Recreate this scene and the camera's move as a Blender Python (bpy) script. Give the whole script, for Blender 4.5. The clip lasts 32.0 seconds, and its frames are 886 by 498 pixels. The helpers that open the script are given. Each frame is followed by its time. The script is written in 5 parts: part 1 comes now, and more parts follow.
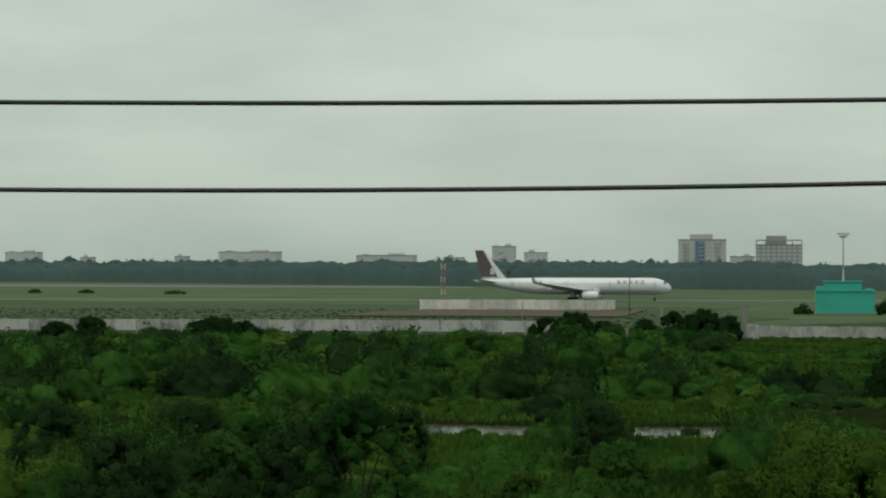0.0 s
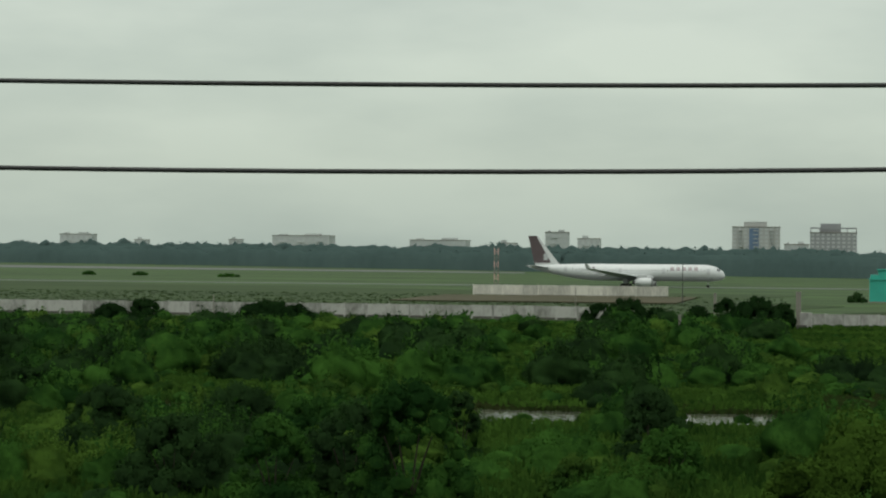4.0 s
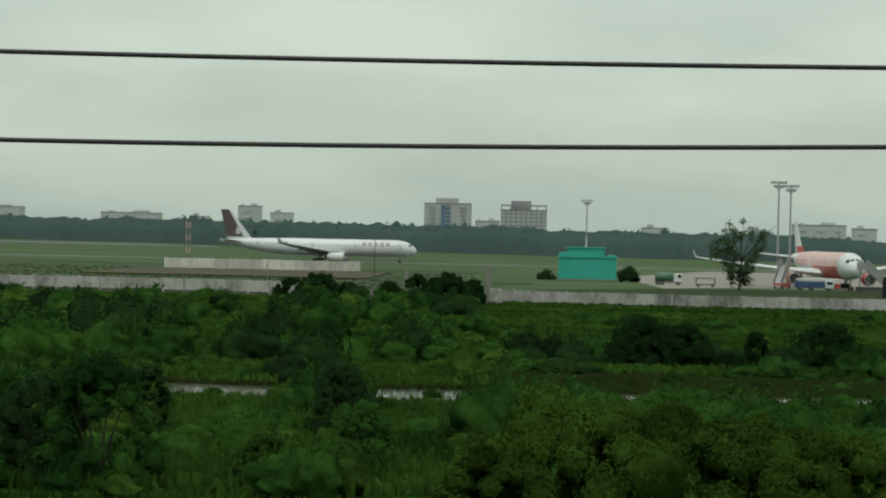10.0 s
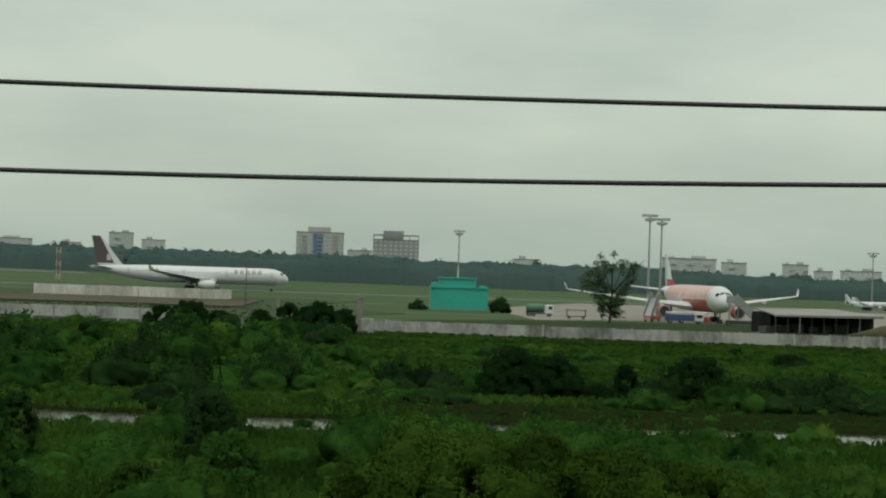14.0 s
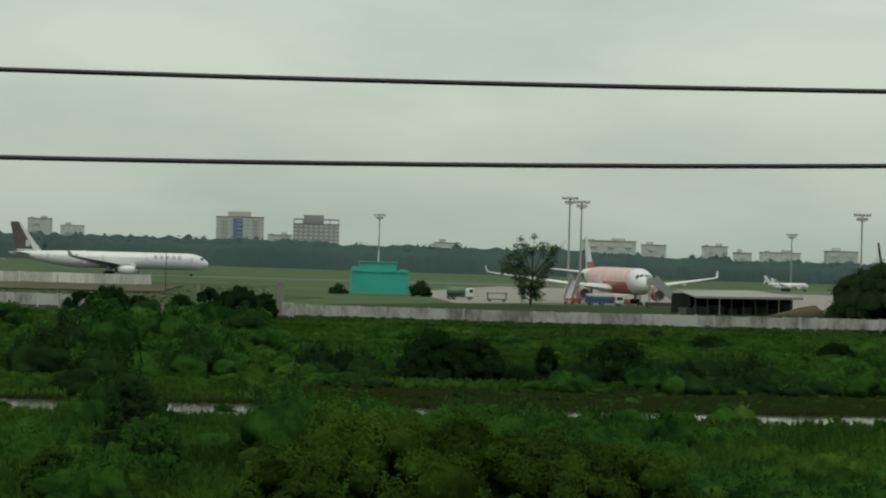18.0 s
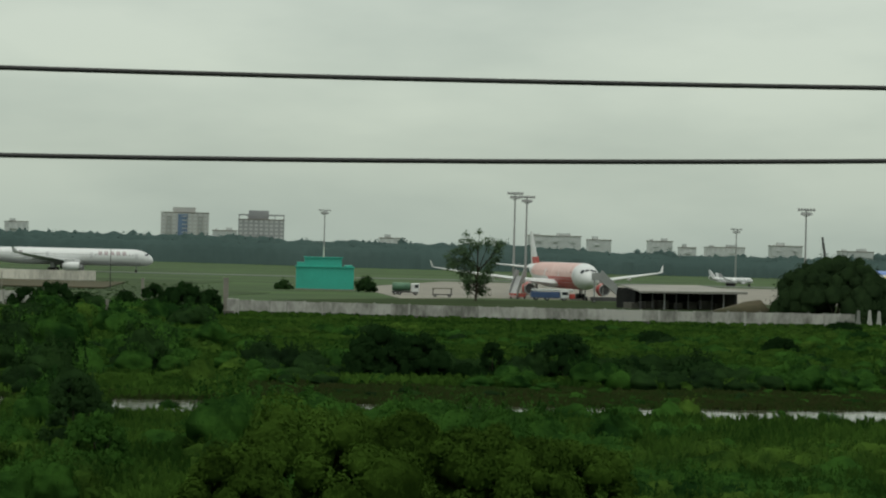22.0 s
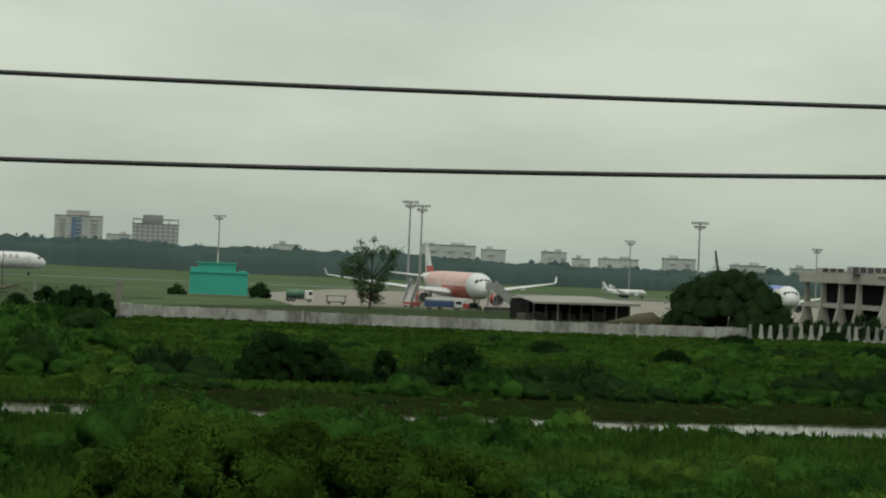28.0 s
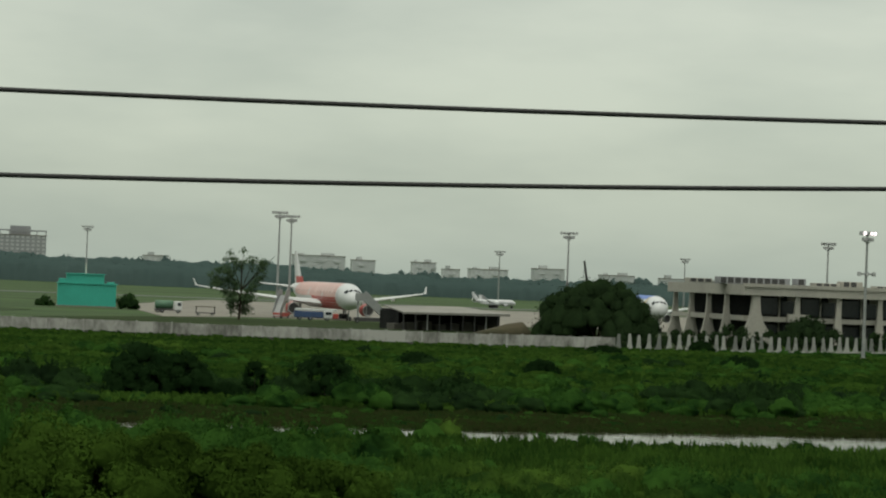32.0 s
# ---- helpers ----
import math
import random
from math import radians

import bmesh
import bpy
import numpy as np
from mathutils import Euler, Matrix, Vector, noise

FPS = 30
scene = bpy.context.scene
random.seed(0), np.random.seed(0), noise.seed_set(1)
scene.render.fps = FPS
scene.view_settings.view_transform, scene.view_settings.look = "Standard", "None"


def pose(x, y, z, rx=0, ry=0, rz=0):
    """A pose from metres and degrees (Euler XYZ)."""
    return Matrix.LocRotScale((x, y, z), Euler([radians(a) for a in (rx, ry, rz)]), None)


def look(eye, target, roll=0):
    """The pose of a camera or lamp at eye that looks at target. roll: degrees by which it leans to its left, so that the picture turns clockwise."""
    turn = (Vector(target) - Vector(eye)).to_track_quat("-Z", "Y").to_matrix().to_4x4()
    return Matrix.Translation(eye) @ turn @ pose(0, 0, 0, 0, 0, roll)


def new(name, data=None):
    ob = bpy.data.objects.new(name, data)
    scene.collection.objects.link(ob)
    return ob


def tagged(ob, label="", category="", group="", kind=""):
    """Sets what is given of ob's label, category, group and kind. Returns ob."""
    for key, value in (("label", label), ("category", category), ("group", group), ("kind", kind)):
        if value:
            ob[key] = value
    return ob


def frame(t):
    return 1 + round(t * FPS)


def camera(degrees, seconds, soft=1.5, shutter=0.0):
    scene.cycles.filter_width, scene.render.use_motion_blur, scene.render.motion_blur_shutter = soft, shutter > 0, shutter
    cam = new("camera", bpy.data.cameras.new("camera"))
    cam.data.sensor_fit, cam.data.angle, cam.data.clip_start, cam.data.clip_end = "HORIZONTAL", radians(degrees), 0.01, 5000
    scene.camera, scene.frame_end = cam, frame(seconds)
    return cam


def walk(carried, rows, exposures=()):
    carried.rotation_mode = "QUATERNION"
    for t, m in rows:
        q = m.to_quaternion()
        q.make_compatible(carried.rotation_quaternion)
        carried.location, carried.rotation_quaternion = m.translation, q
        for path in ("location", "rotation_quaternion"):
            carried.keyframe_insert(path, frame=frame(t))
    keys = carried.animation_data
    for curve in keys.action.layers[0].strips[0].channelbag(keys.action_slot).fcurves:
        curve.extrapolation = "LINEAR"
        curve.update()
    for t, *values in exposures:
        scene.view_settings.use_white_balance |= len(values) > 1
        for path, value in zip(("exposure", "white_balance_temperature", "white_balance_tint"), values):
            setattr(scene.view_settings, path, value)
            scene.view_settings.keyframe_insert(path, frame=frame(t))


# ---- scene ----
# One eye on a high terrace, turning to the right over an airfield.
EYE_Z = 12.0
FOCAL = 4700.0          # picture widths are 1568 of these units
cam = camera(18.945, 32.0, soft=2.1)
# seconds, heading, pitch, roll in degrees, height in metres
PATH = [
    (0.0, -7.452, 0.413, 0.038, 12.0096),
    (0.5, -8.214, 0.753, -0.031, 12.0066),
    (1.0, -8.545, 0.540, -0.245, 12.0059),
    (1.5, -8.924, 0.498, 0.048, 12.0059),
    (2.0, -8.940, 0.343, 0.174, 12.0061),
    (2.5, -9.086, 0.231, 0.094, 12.0054),
    (4.5, -8.036, -0.074, 1.009, 11.9921),
    (5.0, -7.110, -0.441, 1.203, 11.9894),
    (5.5, -6.552, -0.388, 0.797, 11.9972),
    (6.0, -6.639, -0.710, 1.016, 12.0003),
    (6.5, -6.558, -1.164, 0.503, 11.9990),
    (7.0, -5.474, -1.562, 1.169, 11.9958),
    (7.5, -4.999, -1.670, 0.704, 11.9931),
    (8.0, -4.309, -1.595, 1.271, 11.9906),
    (8.5, -4.188, -0.700, 0.439, 11.9898),
    (9.0, -4.077, -0.117, 0.379, 11.9862),
    (9.5, -2.908, 0.029, 0.707, 11.9881),
    (10.0, -1.965, -0.370, 1.223, 11.9907),
    (10.5, -1.263, -0.216, 1.650, 11.9921),
    (11.0, -1.330, -0.069, 1.592, 11.9957),
    (11.5, -1.046, -0.238, 1.439, 11.9970),
    (12.0, -0.791, 0.043, 1.573, 12.0000),
    (12.5, -0.413, -0.160, 1.420, 11.9998),
    (13.0, -0.006, -0.101, 1.720, 12.0030),
    (13.5, 0.097, -0.086, 1.754, 12.0023),
    (14.0, 0.778, 0.344, 1.895, 12.0032),
    (14.5, 1.372, 0.301, 1.873, 12.0006),
    (16.5, 1.154, -0.238, 1.425, 12.0036),
    (17.0, 1.788, -0.017, 1.701, 12.0030),
    (17.5, 2.315, -0.349, 1.555, 12.0022),
    (18.0, 2.506, 0.042, 1.539, 12.0008),
    (18.5, 2.912, -0.234, 1.753, 12.0048),
    (19.0, 3.065, -0.071, 1.602, 12.0075),
    (19.5, 2.658, -0.200, 1.410, 12.0072),
    (20.0, 2.882, -0.109, 1.588, 12.0078),
    (20.5, 2.536, -0.040, 1.402, 12.0065),
    (21.0, 2.827, -0.078, 1.178, 12.0089),
    (21.5, 3.442, -0.090, 1.246, 12.0049),
    (22.0, 3.688, -0.030, 1.423, 12.0043),
    (22.5, 3.963, -0.063, 1.631, 12.0035),
    (23.0, 4.249, -0.006, 1.649, 12.0023),
    (23.5, 4.382, 0.070, 1.700, 12.0025),
    (24.0, 4.673, -0.000, 1.498, 12.0017),
    (24.5, 4.985, -0.256, 1.650, 12.0031),
    (25.0, 4.820, -0.368, 1.623, 12.0025),
    (25.5, 5.126, -0.149, 1.939, 12.0013),
    (27.5, 5.134, 0.044, 2.220, 12.0056),
    (28.0, 5.954, 0.223, 2.333, 12.0059),
    (28.5, 6.358, 0.158, 2.400, 12.0066),
    (29.0, 7.473, 0.423, 2.371, 12.0072),
    (29.5, 7.864, 0.462, 2.496, 12.0103),
    (30.0, 8.179, 0.542, 2.345, 12.0113),
    (30.5, 8.347, 0.471, 2.328, 12.0097),
    (31.0, 8.534, 0.450, 2.365, 12.0115),
    (31.5, 8.693, 0.448, 2.369, 12.0132),
    (32.0, 8.755, 0.559, 2.220, 12.0104),
]

def aim(heading, pitch, roll, z):
    h, p = radians(heading), radians(pitch)
    eye = Vector((0.0, 0.0, z))
    ahead = Vector((math.sin(h) * math.cos(p), math.cos(h) * math.cos(p), math.sin(p)))
    return look(eye, eye + ahead * 100, roll)


EXPOSURES = [(0.0, 0.05, 6350, 7.5), (2.0, 0.03, 6400, 8), (5.0, 0.17, 6400, 7.5), (6.0, 0.14, 6350, 6), (6.5, 0.3, 6300, 5), (7.0, 0.58, 6300, 4), (7.5, 0.66, 6300, 4), (8.0, 0.66, 6300, 4), (8.5, 0.3, 6300, 4), (9.0, 0.1, 6300, 4), (10.0, 0.14, 6350, 5), (11.0, 0.14, 6400, 6), (12.0, 0.07, 6450, 6), (13.0, 0.09, 6450, 6), (14.0, 0.04, 6450, 6), (19.0, 0.05, 6450, 7), (24.0, 0.05, 6500, 7), (25.0, 0.11, 6550, 7), (28.0, 0.07, 6600, 7.5), (32.0, 0.04, 6650, 8)]
walk(cam, [(t, aim(h, p, r, z)) for t, h, p, r, z in PATH], EXPOSURES)

# ---- light ----
SUN_ELEVATION, SUN_TURN = 70.0, 200.0
world = bpy.data.worlds.new("overcast_sky")
scene.world = world
world.use_nodes = True
wn, wl = world.node_tree.nodes, world.node_tree.links
wn.clear()
w_out = wn.new("ShaderNodeOutputWorld")
w_bg = wn.new("ShaderNodeBackground")
w_sky = wn.new("ShaderNodeTexSky")
w_sky.sky_type = "NISHITA"
w_sky.sun_disc = False
w_sky.sun_elevation = radians(SUN_ELEVATION)
w_sky.sun_rotation = radians(SUN_TURN)
w_co = wn.new("ShaderNodeTexCoord")
w_sep = wn.new("ShaderNodeSeparateXYZ")
w_ramp = wn.new("ShaderNodeValToRGB")
w_map = wn.new("ShaderNodeMapping")
w_noise = wn.new("ShaderNodeTexNoise")
w_cloud = wn.new("ShaderNodeValToRGB")
w_mul = wn.new("ShaderNodeMix")
w_mix = wn.new("ShaderNodeMix")
w_scale = wn.new("ShaderNodeVectorMath")
w_scale.operation = "SCALE"
w_scale.inputs["Scale"].default_value = 0.06
w_mul.data_type = w_mix.data_type = "RGBA"
w_mul.blend_type = "MULTIPLY"
w_mul.inputs["Factor"].default_value = 1.0
w_mix.inputs["Factor"].default_value = 0.92
for stop, (pos, col) in enumerate(((0.0, (0.415, 0.475, 0.42, 1)), (0.035, (0.51, 0.565, 0.487, 1)), (0.065, (0.58, 0.635, 0.55, 1)), (0.11, (0.60, 0.65, 0.575, 1)), (1.0, (0.98, 1.02, 0.95, 1)))):
    el = w_ramp.color_ramp.elements[stop] if stop < 2 else w_ramp.color_ramp.elements.new(pos)
    el.position, el.color = pos, col
w_map.inputs["Scale"].default_value = (7, 7, 24)
w_noise.inputs["Scale"].default_value = 1.0
w_noise.inputs["Detail"].default_value = 5.0
w_noise.inputs["Roughness"].default_value = 0.5
w_cloud.color_ramp.elements[0].position, w_cloud.color_ramp.elements[0].color = 0.33, (0.84, 0.86, 0.865, 1)
w_cloud.color_ramp.elements[1].position, w_cloud.color_ramp.elements[1].color = 0.62, (1.04, 1.04, 1.03, 1)
wl.new(w_co.outputs["Generated"], w_sep.inputs[0])
wl.new(w_sep.outputs["Z"], w_ramp.inputs[0])
wl.new(w_co.outputs["Generated"], w_map.inputs[0])
wl.new(w_map.outputs[0], w_noise.inputs["Vector"])
wl.new(w_noise.outputs[0], w_cloud.inputs[0])
wl.new(w_ramp.outputs[0], w_mul.inputs["A"])
wl.new(w_cloud.outputs[0], w_mul.inputs["B"])
wl.new(w_sky.outputs[0], w_scale.inputs[0])
wl.new(w_scale.outputs[0], w_mix.inputs["A"])
wl.new(w_mul.outputs["Result"], w_mix.inputs["B"])
wl.new(w_mix.outputs["Result"], w_bg.inputs["Color"])
wl.new(w_bg.outputs[0], w_out.inputs[0])

sun = new("sun", bpy.data.lights.new("sun", "SUN"))
sun.data.energy, sun.data.angle, sun.data.color = 1.0, radians(35), (1.0, 0.97, 0.9)
se, sr = radians(SUN_ELEVATION), radians(SUN_TURN)
sun_from = Vector((math.sin(sr) * math.cos(se), math.cos(sr) * math.cos(se), math.sin(se)))
sun.matrix_world = look(sun_from * 50, (0, 0, 0))


# ---- materials ----
def material(name, base, other=None, rough=0.8, scale=1.0, fine=12.0, bump=0.0, metal=0.0, island=0.0, spread=(0.35, 0.65), gloss=0.5, stretch=None, objects=0.0, depth=0.05, thin=0.0):
    """A surface of two tones mixed by a coarse and a fine noise, in metres; island and objects vary it from piece to piece."""
    m = bpy.data.materials.new(name)
    m.use_nodes = True
    n, l = m.node_tree.nodes, m.node_tree.links
    b = n["Principled BSDF"]
    b.inputs["Roughness"].default_value, b.inputs["Metallic"].default_value = rough, metal
    b.inputs["Specular IOR Level"].default_value = gloss
    other = other or tuple(c * 0.75 for c in base)
    geo = n.new("ShaderNodeNewGeometry")
    co = geo.outputs["Position"]
    if stretch:
        mp = n.new("ShaderNodeMapping")
        mp.inputs["Scale"].default_value = stretch
        l.new(co, mp.inputs[0])
        co = mp.outputs[0]
    big, small = n.new("ShaderNodeTexNoise"), n.new("ShaderNodeTexNoise")
    big.inputs["Scale"].default_value, small.inputs["Scale"].default_value = scale, fine
    big.inputs["Detail"].default_value = small.inputs["Detail"].default_value = 3
    l.new(co, big.inputs["Vector"])
    l.new(co, small.inputs["Vector"])
    half = n.new("ShaderNodeMath")
    half.operation = "MULTIPLY_ADD"
    half.inputs[1].default_value, half.inputs[2].default_value = 0.4, 0.0
    l.new(small.outputs[0], half.inputs[0])
    add = n.new("ShaderNodeMath")
    add.operation = "MULTIPLY_ADD"
    add.inputs[1].default_value = 0.6
    l.new(big.outputs[0], add.inputs[0])
    l.new(half.outputs[0], add.inputs[2])
    fac = add.outputs[0]
    for amount, node, out in ((island, "ShaderNodeNewGeometry", "Random Per Island"), (objects, "ShaderNodeObjectInfo", "Random")):
        if amount:
            src = n.new(node)
            k = n.new("ShaderNodeMath")
            k.operation = "MULTIPLY_ADD"
            k.inputs[1].default_value = amount
            l.new(src.outputs[out], k.inputs[0])
            sub = n.new("ShaderNodeMath")
            sub.operation = "SUBTRACT"
            sub.inputs[1].default_value = amount / 2
            l.new(fac, sub.inputs[0])
            l.new(sub.outputs[0], k.inputs[2])
            fac = k.outputs[0]
    ramp = n.new("ShaderNodeMapRange")
    ramp.inputs["From Min"].default_value, ramp.inputs["From Max"].default_value = spread
    l.new(fac, ramp.inputs["Value"])
    mix = n.new("ShaderNodeMix")
    mix.data_type = "RGBA"
    mix.inputs["A"].default_value, mix.inputs["B"].default_value = (*base, 1), (*other, 1)
    l.new(ramp.outputs[0], mix.inputs["Factor"])
    l.new(mix.outputs["Result"], b.inputs["Base Color"])
    if bump:
        bp = n.new("ShaderNodeBump")
        bp.inputs["Strength"].default_value, bp.inputs["Distance"].default_value = bump, depth
        l.new(small.outputs[0], bp.inputs["Height"])
        l.new(bp.outputs[0], b.inputs["Normal"])
    if thin:
        # some of the light passes through thin leaves
        tr, both = n.new("ShaderNodeBsdfTranslucent"), n.new("ShaderNodeMixShader")
        both.inputs[0].default_value = thin
        l.new(mix.outputs["Result"], tr.inputs["Color"])
        l.new(b.outputs[0], both.inputs[1])
        l.new(tr.outputs[0], both.inputs[2])
        l.new(both.outputs[0], n["Material Output"].inputs[0])
    return m


leaf = material("leaf", (0.012, 0.037, 0.009), (0.046, 0.117, 0.020), 0.8, 0.09, 0.45, island=0.06, spread=(0.40, 0.60), gloss=0.0, thin=0.38)
leaf_dark = material("leaf_dark", (0.010, 0.022, 0.009), (0.027, 0.061, 0.017), 0.8, 0.2, 0.6, island=0.05, gloss=0.0, thin=0.38)
leaf_bright = material("leaf_bright", (0.021, 0.050, 0.010), (0.073, 0.137, 0.022), 0.8, 0.12, 0.5, island=0.06, spread=(0.40, 0.60), gloss=0.0, thin=0.38)
leaf_olive = material("leaf_olive", (0.015, 0.031, 0.005), (0.054, 0.105, 0.016), 0.8, 0.3, 0.9, island=0.08, gloss=0.0, thin=0.34)
# far trees: the blue-grey of haze is put into this leaf colour
leaf_hazed = material("leaf_hazed", (0.071, 0.110, 0.103), (0.087, 0.131, 0.123), 0.9, 0.012, 0.08, island=0.03, gloss=0.0, thin=0.38)
leaf_grey = material("leaf_grey", (0.042, 0.077, 0.034), (0.074, 0.117, 0.055), 0.8, 0.3, 1.0, island=0.15, gloss=0.05, thin=0.38)
blade = material("blade", (0.019, 0.048, 0.009), (0.060, 0.122, 0.020), 0.8, 0.06, 0.4, island=0.06, spread=(0.38, 0.62), gloss=0.0, thin=0.38)
reed = material("reed", (0.036, 0.042, 0.015), (0.028, 0.052, 0.013), 0.8, 0.12, 0.8, island=0.2, gloss=0.0)
leaf_deep = material("leaf_deep", (0.007, 0.019, 0.006), (0.014, 0.034, 0.010), 0.8, 0.3, 0.8, island=0.08, gloss=0.0, thin=0.38)
leaf_shade = material("leaf_shade", (0.016, 0.030, 0.013), (0.026, 0.048, 0.018), 0.8, 0.3, 0.8, island=0.08, gloss=0.0, thin=0.38)
bark = material("bark", (0.05, 0.042, 0.03), (0.03, 0.026, 0.02), 0.9, 2.0, 15, bump=0.5, gloss=0.1)
soil = material("soil", (0.024, 0.056, 0.010), (0.013, 0.034, 0.007), 0.95, 0.06, 0.7, bump=0.4, gloss=0.0)
grass = material("grass", (0.053, 0.093, 0.027), (0.026, 0.048, 0.016), 0.95, 0.03, 0.12, spread=(0.40, 0.60), stretch=(0.22, 1, 1), gloss=0.2)
grass_tall = material("grass_tall", (0.042, 0.068, 0.022), (0.022, 0.040, 0.013), 0.95, 0.05, 0.3, spread=(0.36, 0.64), stretch=(0.3, 1, 1), gloss=0.15)
grass_dull = material("grass_dull", (0.034, 0.047, 0.017), (0.017, 0.032, 0.010), 0.95, 0.05, 0.3, spread=(0.36, 0.64), stretch=(0.3, 1, 1), gloss=0.05)
earth = material("earth", (0.085, 0.072, 0.046), (0.05, 0.052, 0.03), 0.95, 0.05, 0.8, bump=0.3, gloss=0.1)
concrete = material("concrete", (0.25, 0.235, 0.20), (0.18, 0.17, 0.15), 0.9, 0.05, 1.0, gloss=0.1)
asphalt = material("asphalt", (0.10, 0.105, 0.10), (0.07, 0.075, 0.072), 0.9, 0.05, 1.0)
wall_paint = material("wall_paint", (0.42, 0.415, 0.39), (0.15, 0.15, 0.135), 0.9, 0.3, 1.6, stretch=(1, 1, 0.5), spread=(0.38, 0.68), objects=0.2, gloss=0.1)
# walls deep inside: the shade of the recess is painted in, near black
interior_shade = material("interior_shade", (0.030, 0.031, 0.030), (0.018, 0.019, 0.019), 0.95, 0.3, 2.0, gloss=0.0)
wall_grime = material("wall_grime", (0.06, 0.06, 0.05), (0.10, 0.095, 0.08), 0.95, 0.5, 3)
white_wall = material("white_wall", (0.64, 0.62, 0.55), (0.36, 0.35, 0.31), 0.85, 0.25, 2, stretch=(1, 1, 0.3), objects=0.25)
teal = material("teal_cladding", (0.035, 0.378, 0.297), (0.030, 0.324, 0.252), 0.6, 0.2, 2.0)
# tower walls: greyed in colour to stand in for haze
tower_stone = material("tower_stone", (0.403, 0.409, 0.393), (0.347, 0.358, 0.353), 0.8, 0.05, 0.5)
tower_grey = material("tower_grey", (0.287, 0.293, 0.300), (0.241, 0.247, 0.258), 0.8, 0.05, 0.5)
tower_blue = material("tower_blue", (0.12, 0.19, 0.30), (0.10, 0.15, 0.24), 0.3, 0.2, 1.0)
# distant walls paled, haze painted into their base colour
hazed_wall = material("hazed_wall", (0.481, 0.507, 0.501), (0.403, 0.429, 0.423), 0.85, 0.03, 0.3, objects=0.6)
dark_glass = material("dark_glass", (0.02, 0.025, 0.03), (0.03, 0.035, 0.04), 0.15, 0.5, 2.0)
# distant windows raised nearly to the wall tone, as haze would
hazed_glass = material("hazed_glass", (0.396, 0.416, 0.416), (0.436, 0.455, 0.455), 0.6, 0.5, 2.0)
aircraft_white = material("aircraft_white", (0.62, 0.635, 0.63), (0.54, 0.555, 0.555), 0.35, 0.1, 1.0)
aircraft_grey = material("aircraft_grey", (0.50, 0.51, 0.51), (0.44, 0.45, 0.46), 0.35, 0.1, 1.0)
aircraft_red = material("aircraft_red", (0.42, 0.045, 0.035), (0.36, 0.04, 0.03), 0.4, 0.2, 1.0)
aircraft_pink = material("aircraft_pink", (0.58, 0.38, 0.35), (0.50, 0.29, 0.26), 0.4, 0.25, 1.0)
aircraft_rose = material("aircraft_rose", (0.64, 0.46, 0.43), (0.58, 0.40, 0.37), 0.4, 0.2, 1.0)
aircraft_maroon = material("aircraft_maroon", (0.088, 0.064, 0.068), (0.074, 0.052, 0.056), 0.4, 0.2, 1.0)
aircraft_plum = material("aircraft_plum", (0.36, 0.30, 0.31), (0.30, 0.25, 0.26), 0.4, 0.2, 1.0)
aircraft_blue = material("aircraft_blue", (0.06, 0.16, 0.50), (0.05, 0.13, 0.42), 0.4, 0.2, 1.0)
yellow_paint = material("yellow_paint", (0.60, 0.45, 0.05), (0.5, 0.36, 0.04), 0.5, 0.5, 2)
red_paint = material("red_paint", (0.40, 0.05, 0.035), (0.33, 0.05, 0.035), 0.5, 0.5, 2)
blue_paint = material("blue_paint", (0.045, 0.085, 0.19), (0.035, 0.065, 0.15), 0.5, 0.5, 2)
green_paint = material("green_paint", (0.06, 0.15, 0.085), (0.045, 0.11, 0.065), 0.5, 0.5, 2)
steel = material("galvanised_steel", (0.33, 0.34, 0.33), (0.25, 0.26, 0.26), 0.5, 0.5, 4, metal=0.3)
dark_steel = material("dark_steel", (0.05, 0.05, 0.05), (0.035, 0.035, 0.035), 0.6, 0.5, 4)
rubber = material("rubber", (0.02, 0.02, 0.02), (0.03, 0.03, 0.03), 0.9, 1, 5)
cable_black = material("cable_black", (0.012, 0.012, 0.012), (0.02, 0.02, 0.02), 0.6, 2, 20)
roof_sheet = material("roof_sheet", (0.27, 0.262, 0.235), (0.20, 0.195, 0.175), 0.8, 0.1, 1.0, gloss=0.2)
term_white = material("terminal_concrete", (0.40, 0.385, 0.335), (0.31, 0.30, 0.265), 0.8, 0.15, 1.5)
picket_grey = material("picket_grey", (0.365, 0.371, 0.344), (0.189, 0.196, 0.182), 0.9, 0.5, 3, objects=0.6, gloss=0.1)
lamp_glass = material("lamp_glass", (0.45, 0.46, 0.46), (0.4, 0.4, 0.4), 0.2, 1, 3)

lit = bpy.data.materials.new("lit_lamp")
lit.use_nodes = True
lit.node_tree.nodes["Principled BSDF"].inputs["Emission Color"].default_value = (1.0, 0.85, 0.9, 1)
lit.node_tree.nodes["Principled BSDF"].inputs["Emission Strength"].default_value = 3.0

water = bpy.data.materials.new("pond_water")
water.use_nodes = True
wt, wk = water.node_tree.nodes, water.node_tree.links
wb = wt["Principled BSDF"]
wb.inputs["Base Color"].default_value = (0.095, 0.10, 0.072, 1)
wb.inputs["Roughness"].default_value = 0.06
wb.inputs["IOR"].default_value = 1.33
w_geo = wt.new("ShaderNodeNewGeometry")
w_rip = wt.new("ShaderNodeTexNoise")
w_rip.inputs["Scale"].default_value, w_rip.inputs["Detail"].default_value = 1.3, 4
w_bump = wt.new("ShaderNodeBump")
w_bump.inputs["Strength"].default_value, w_bump.inputs["Distance"].default_value = 0.7, 0.065
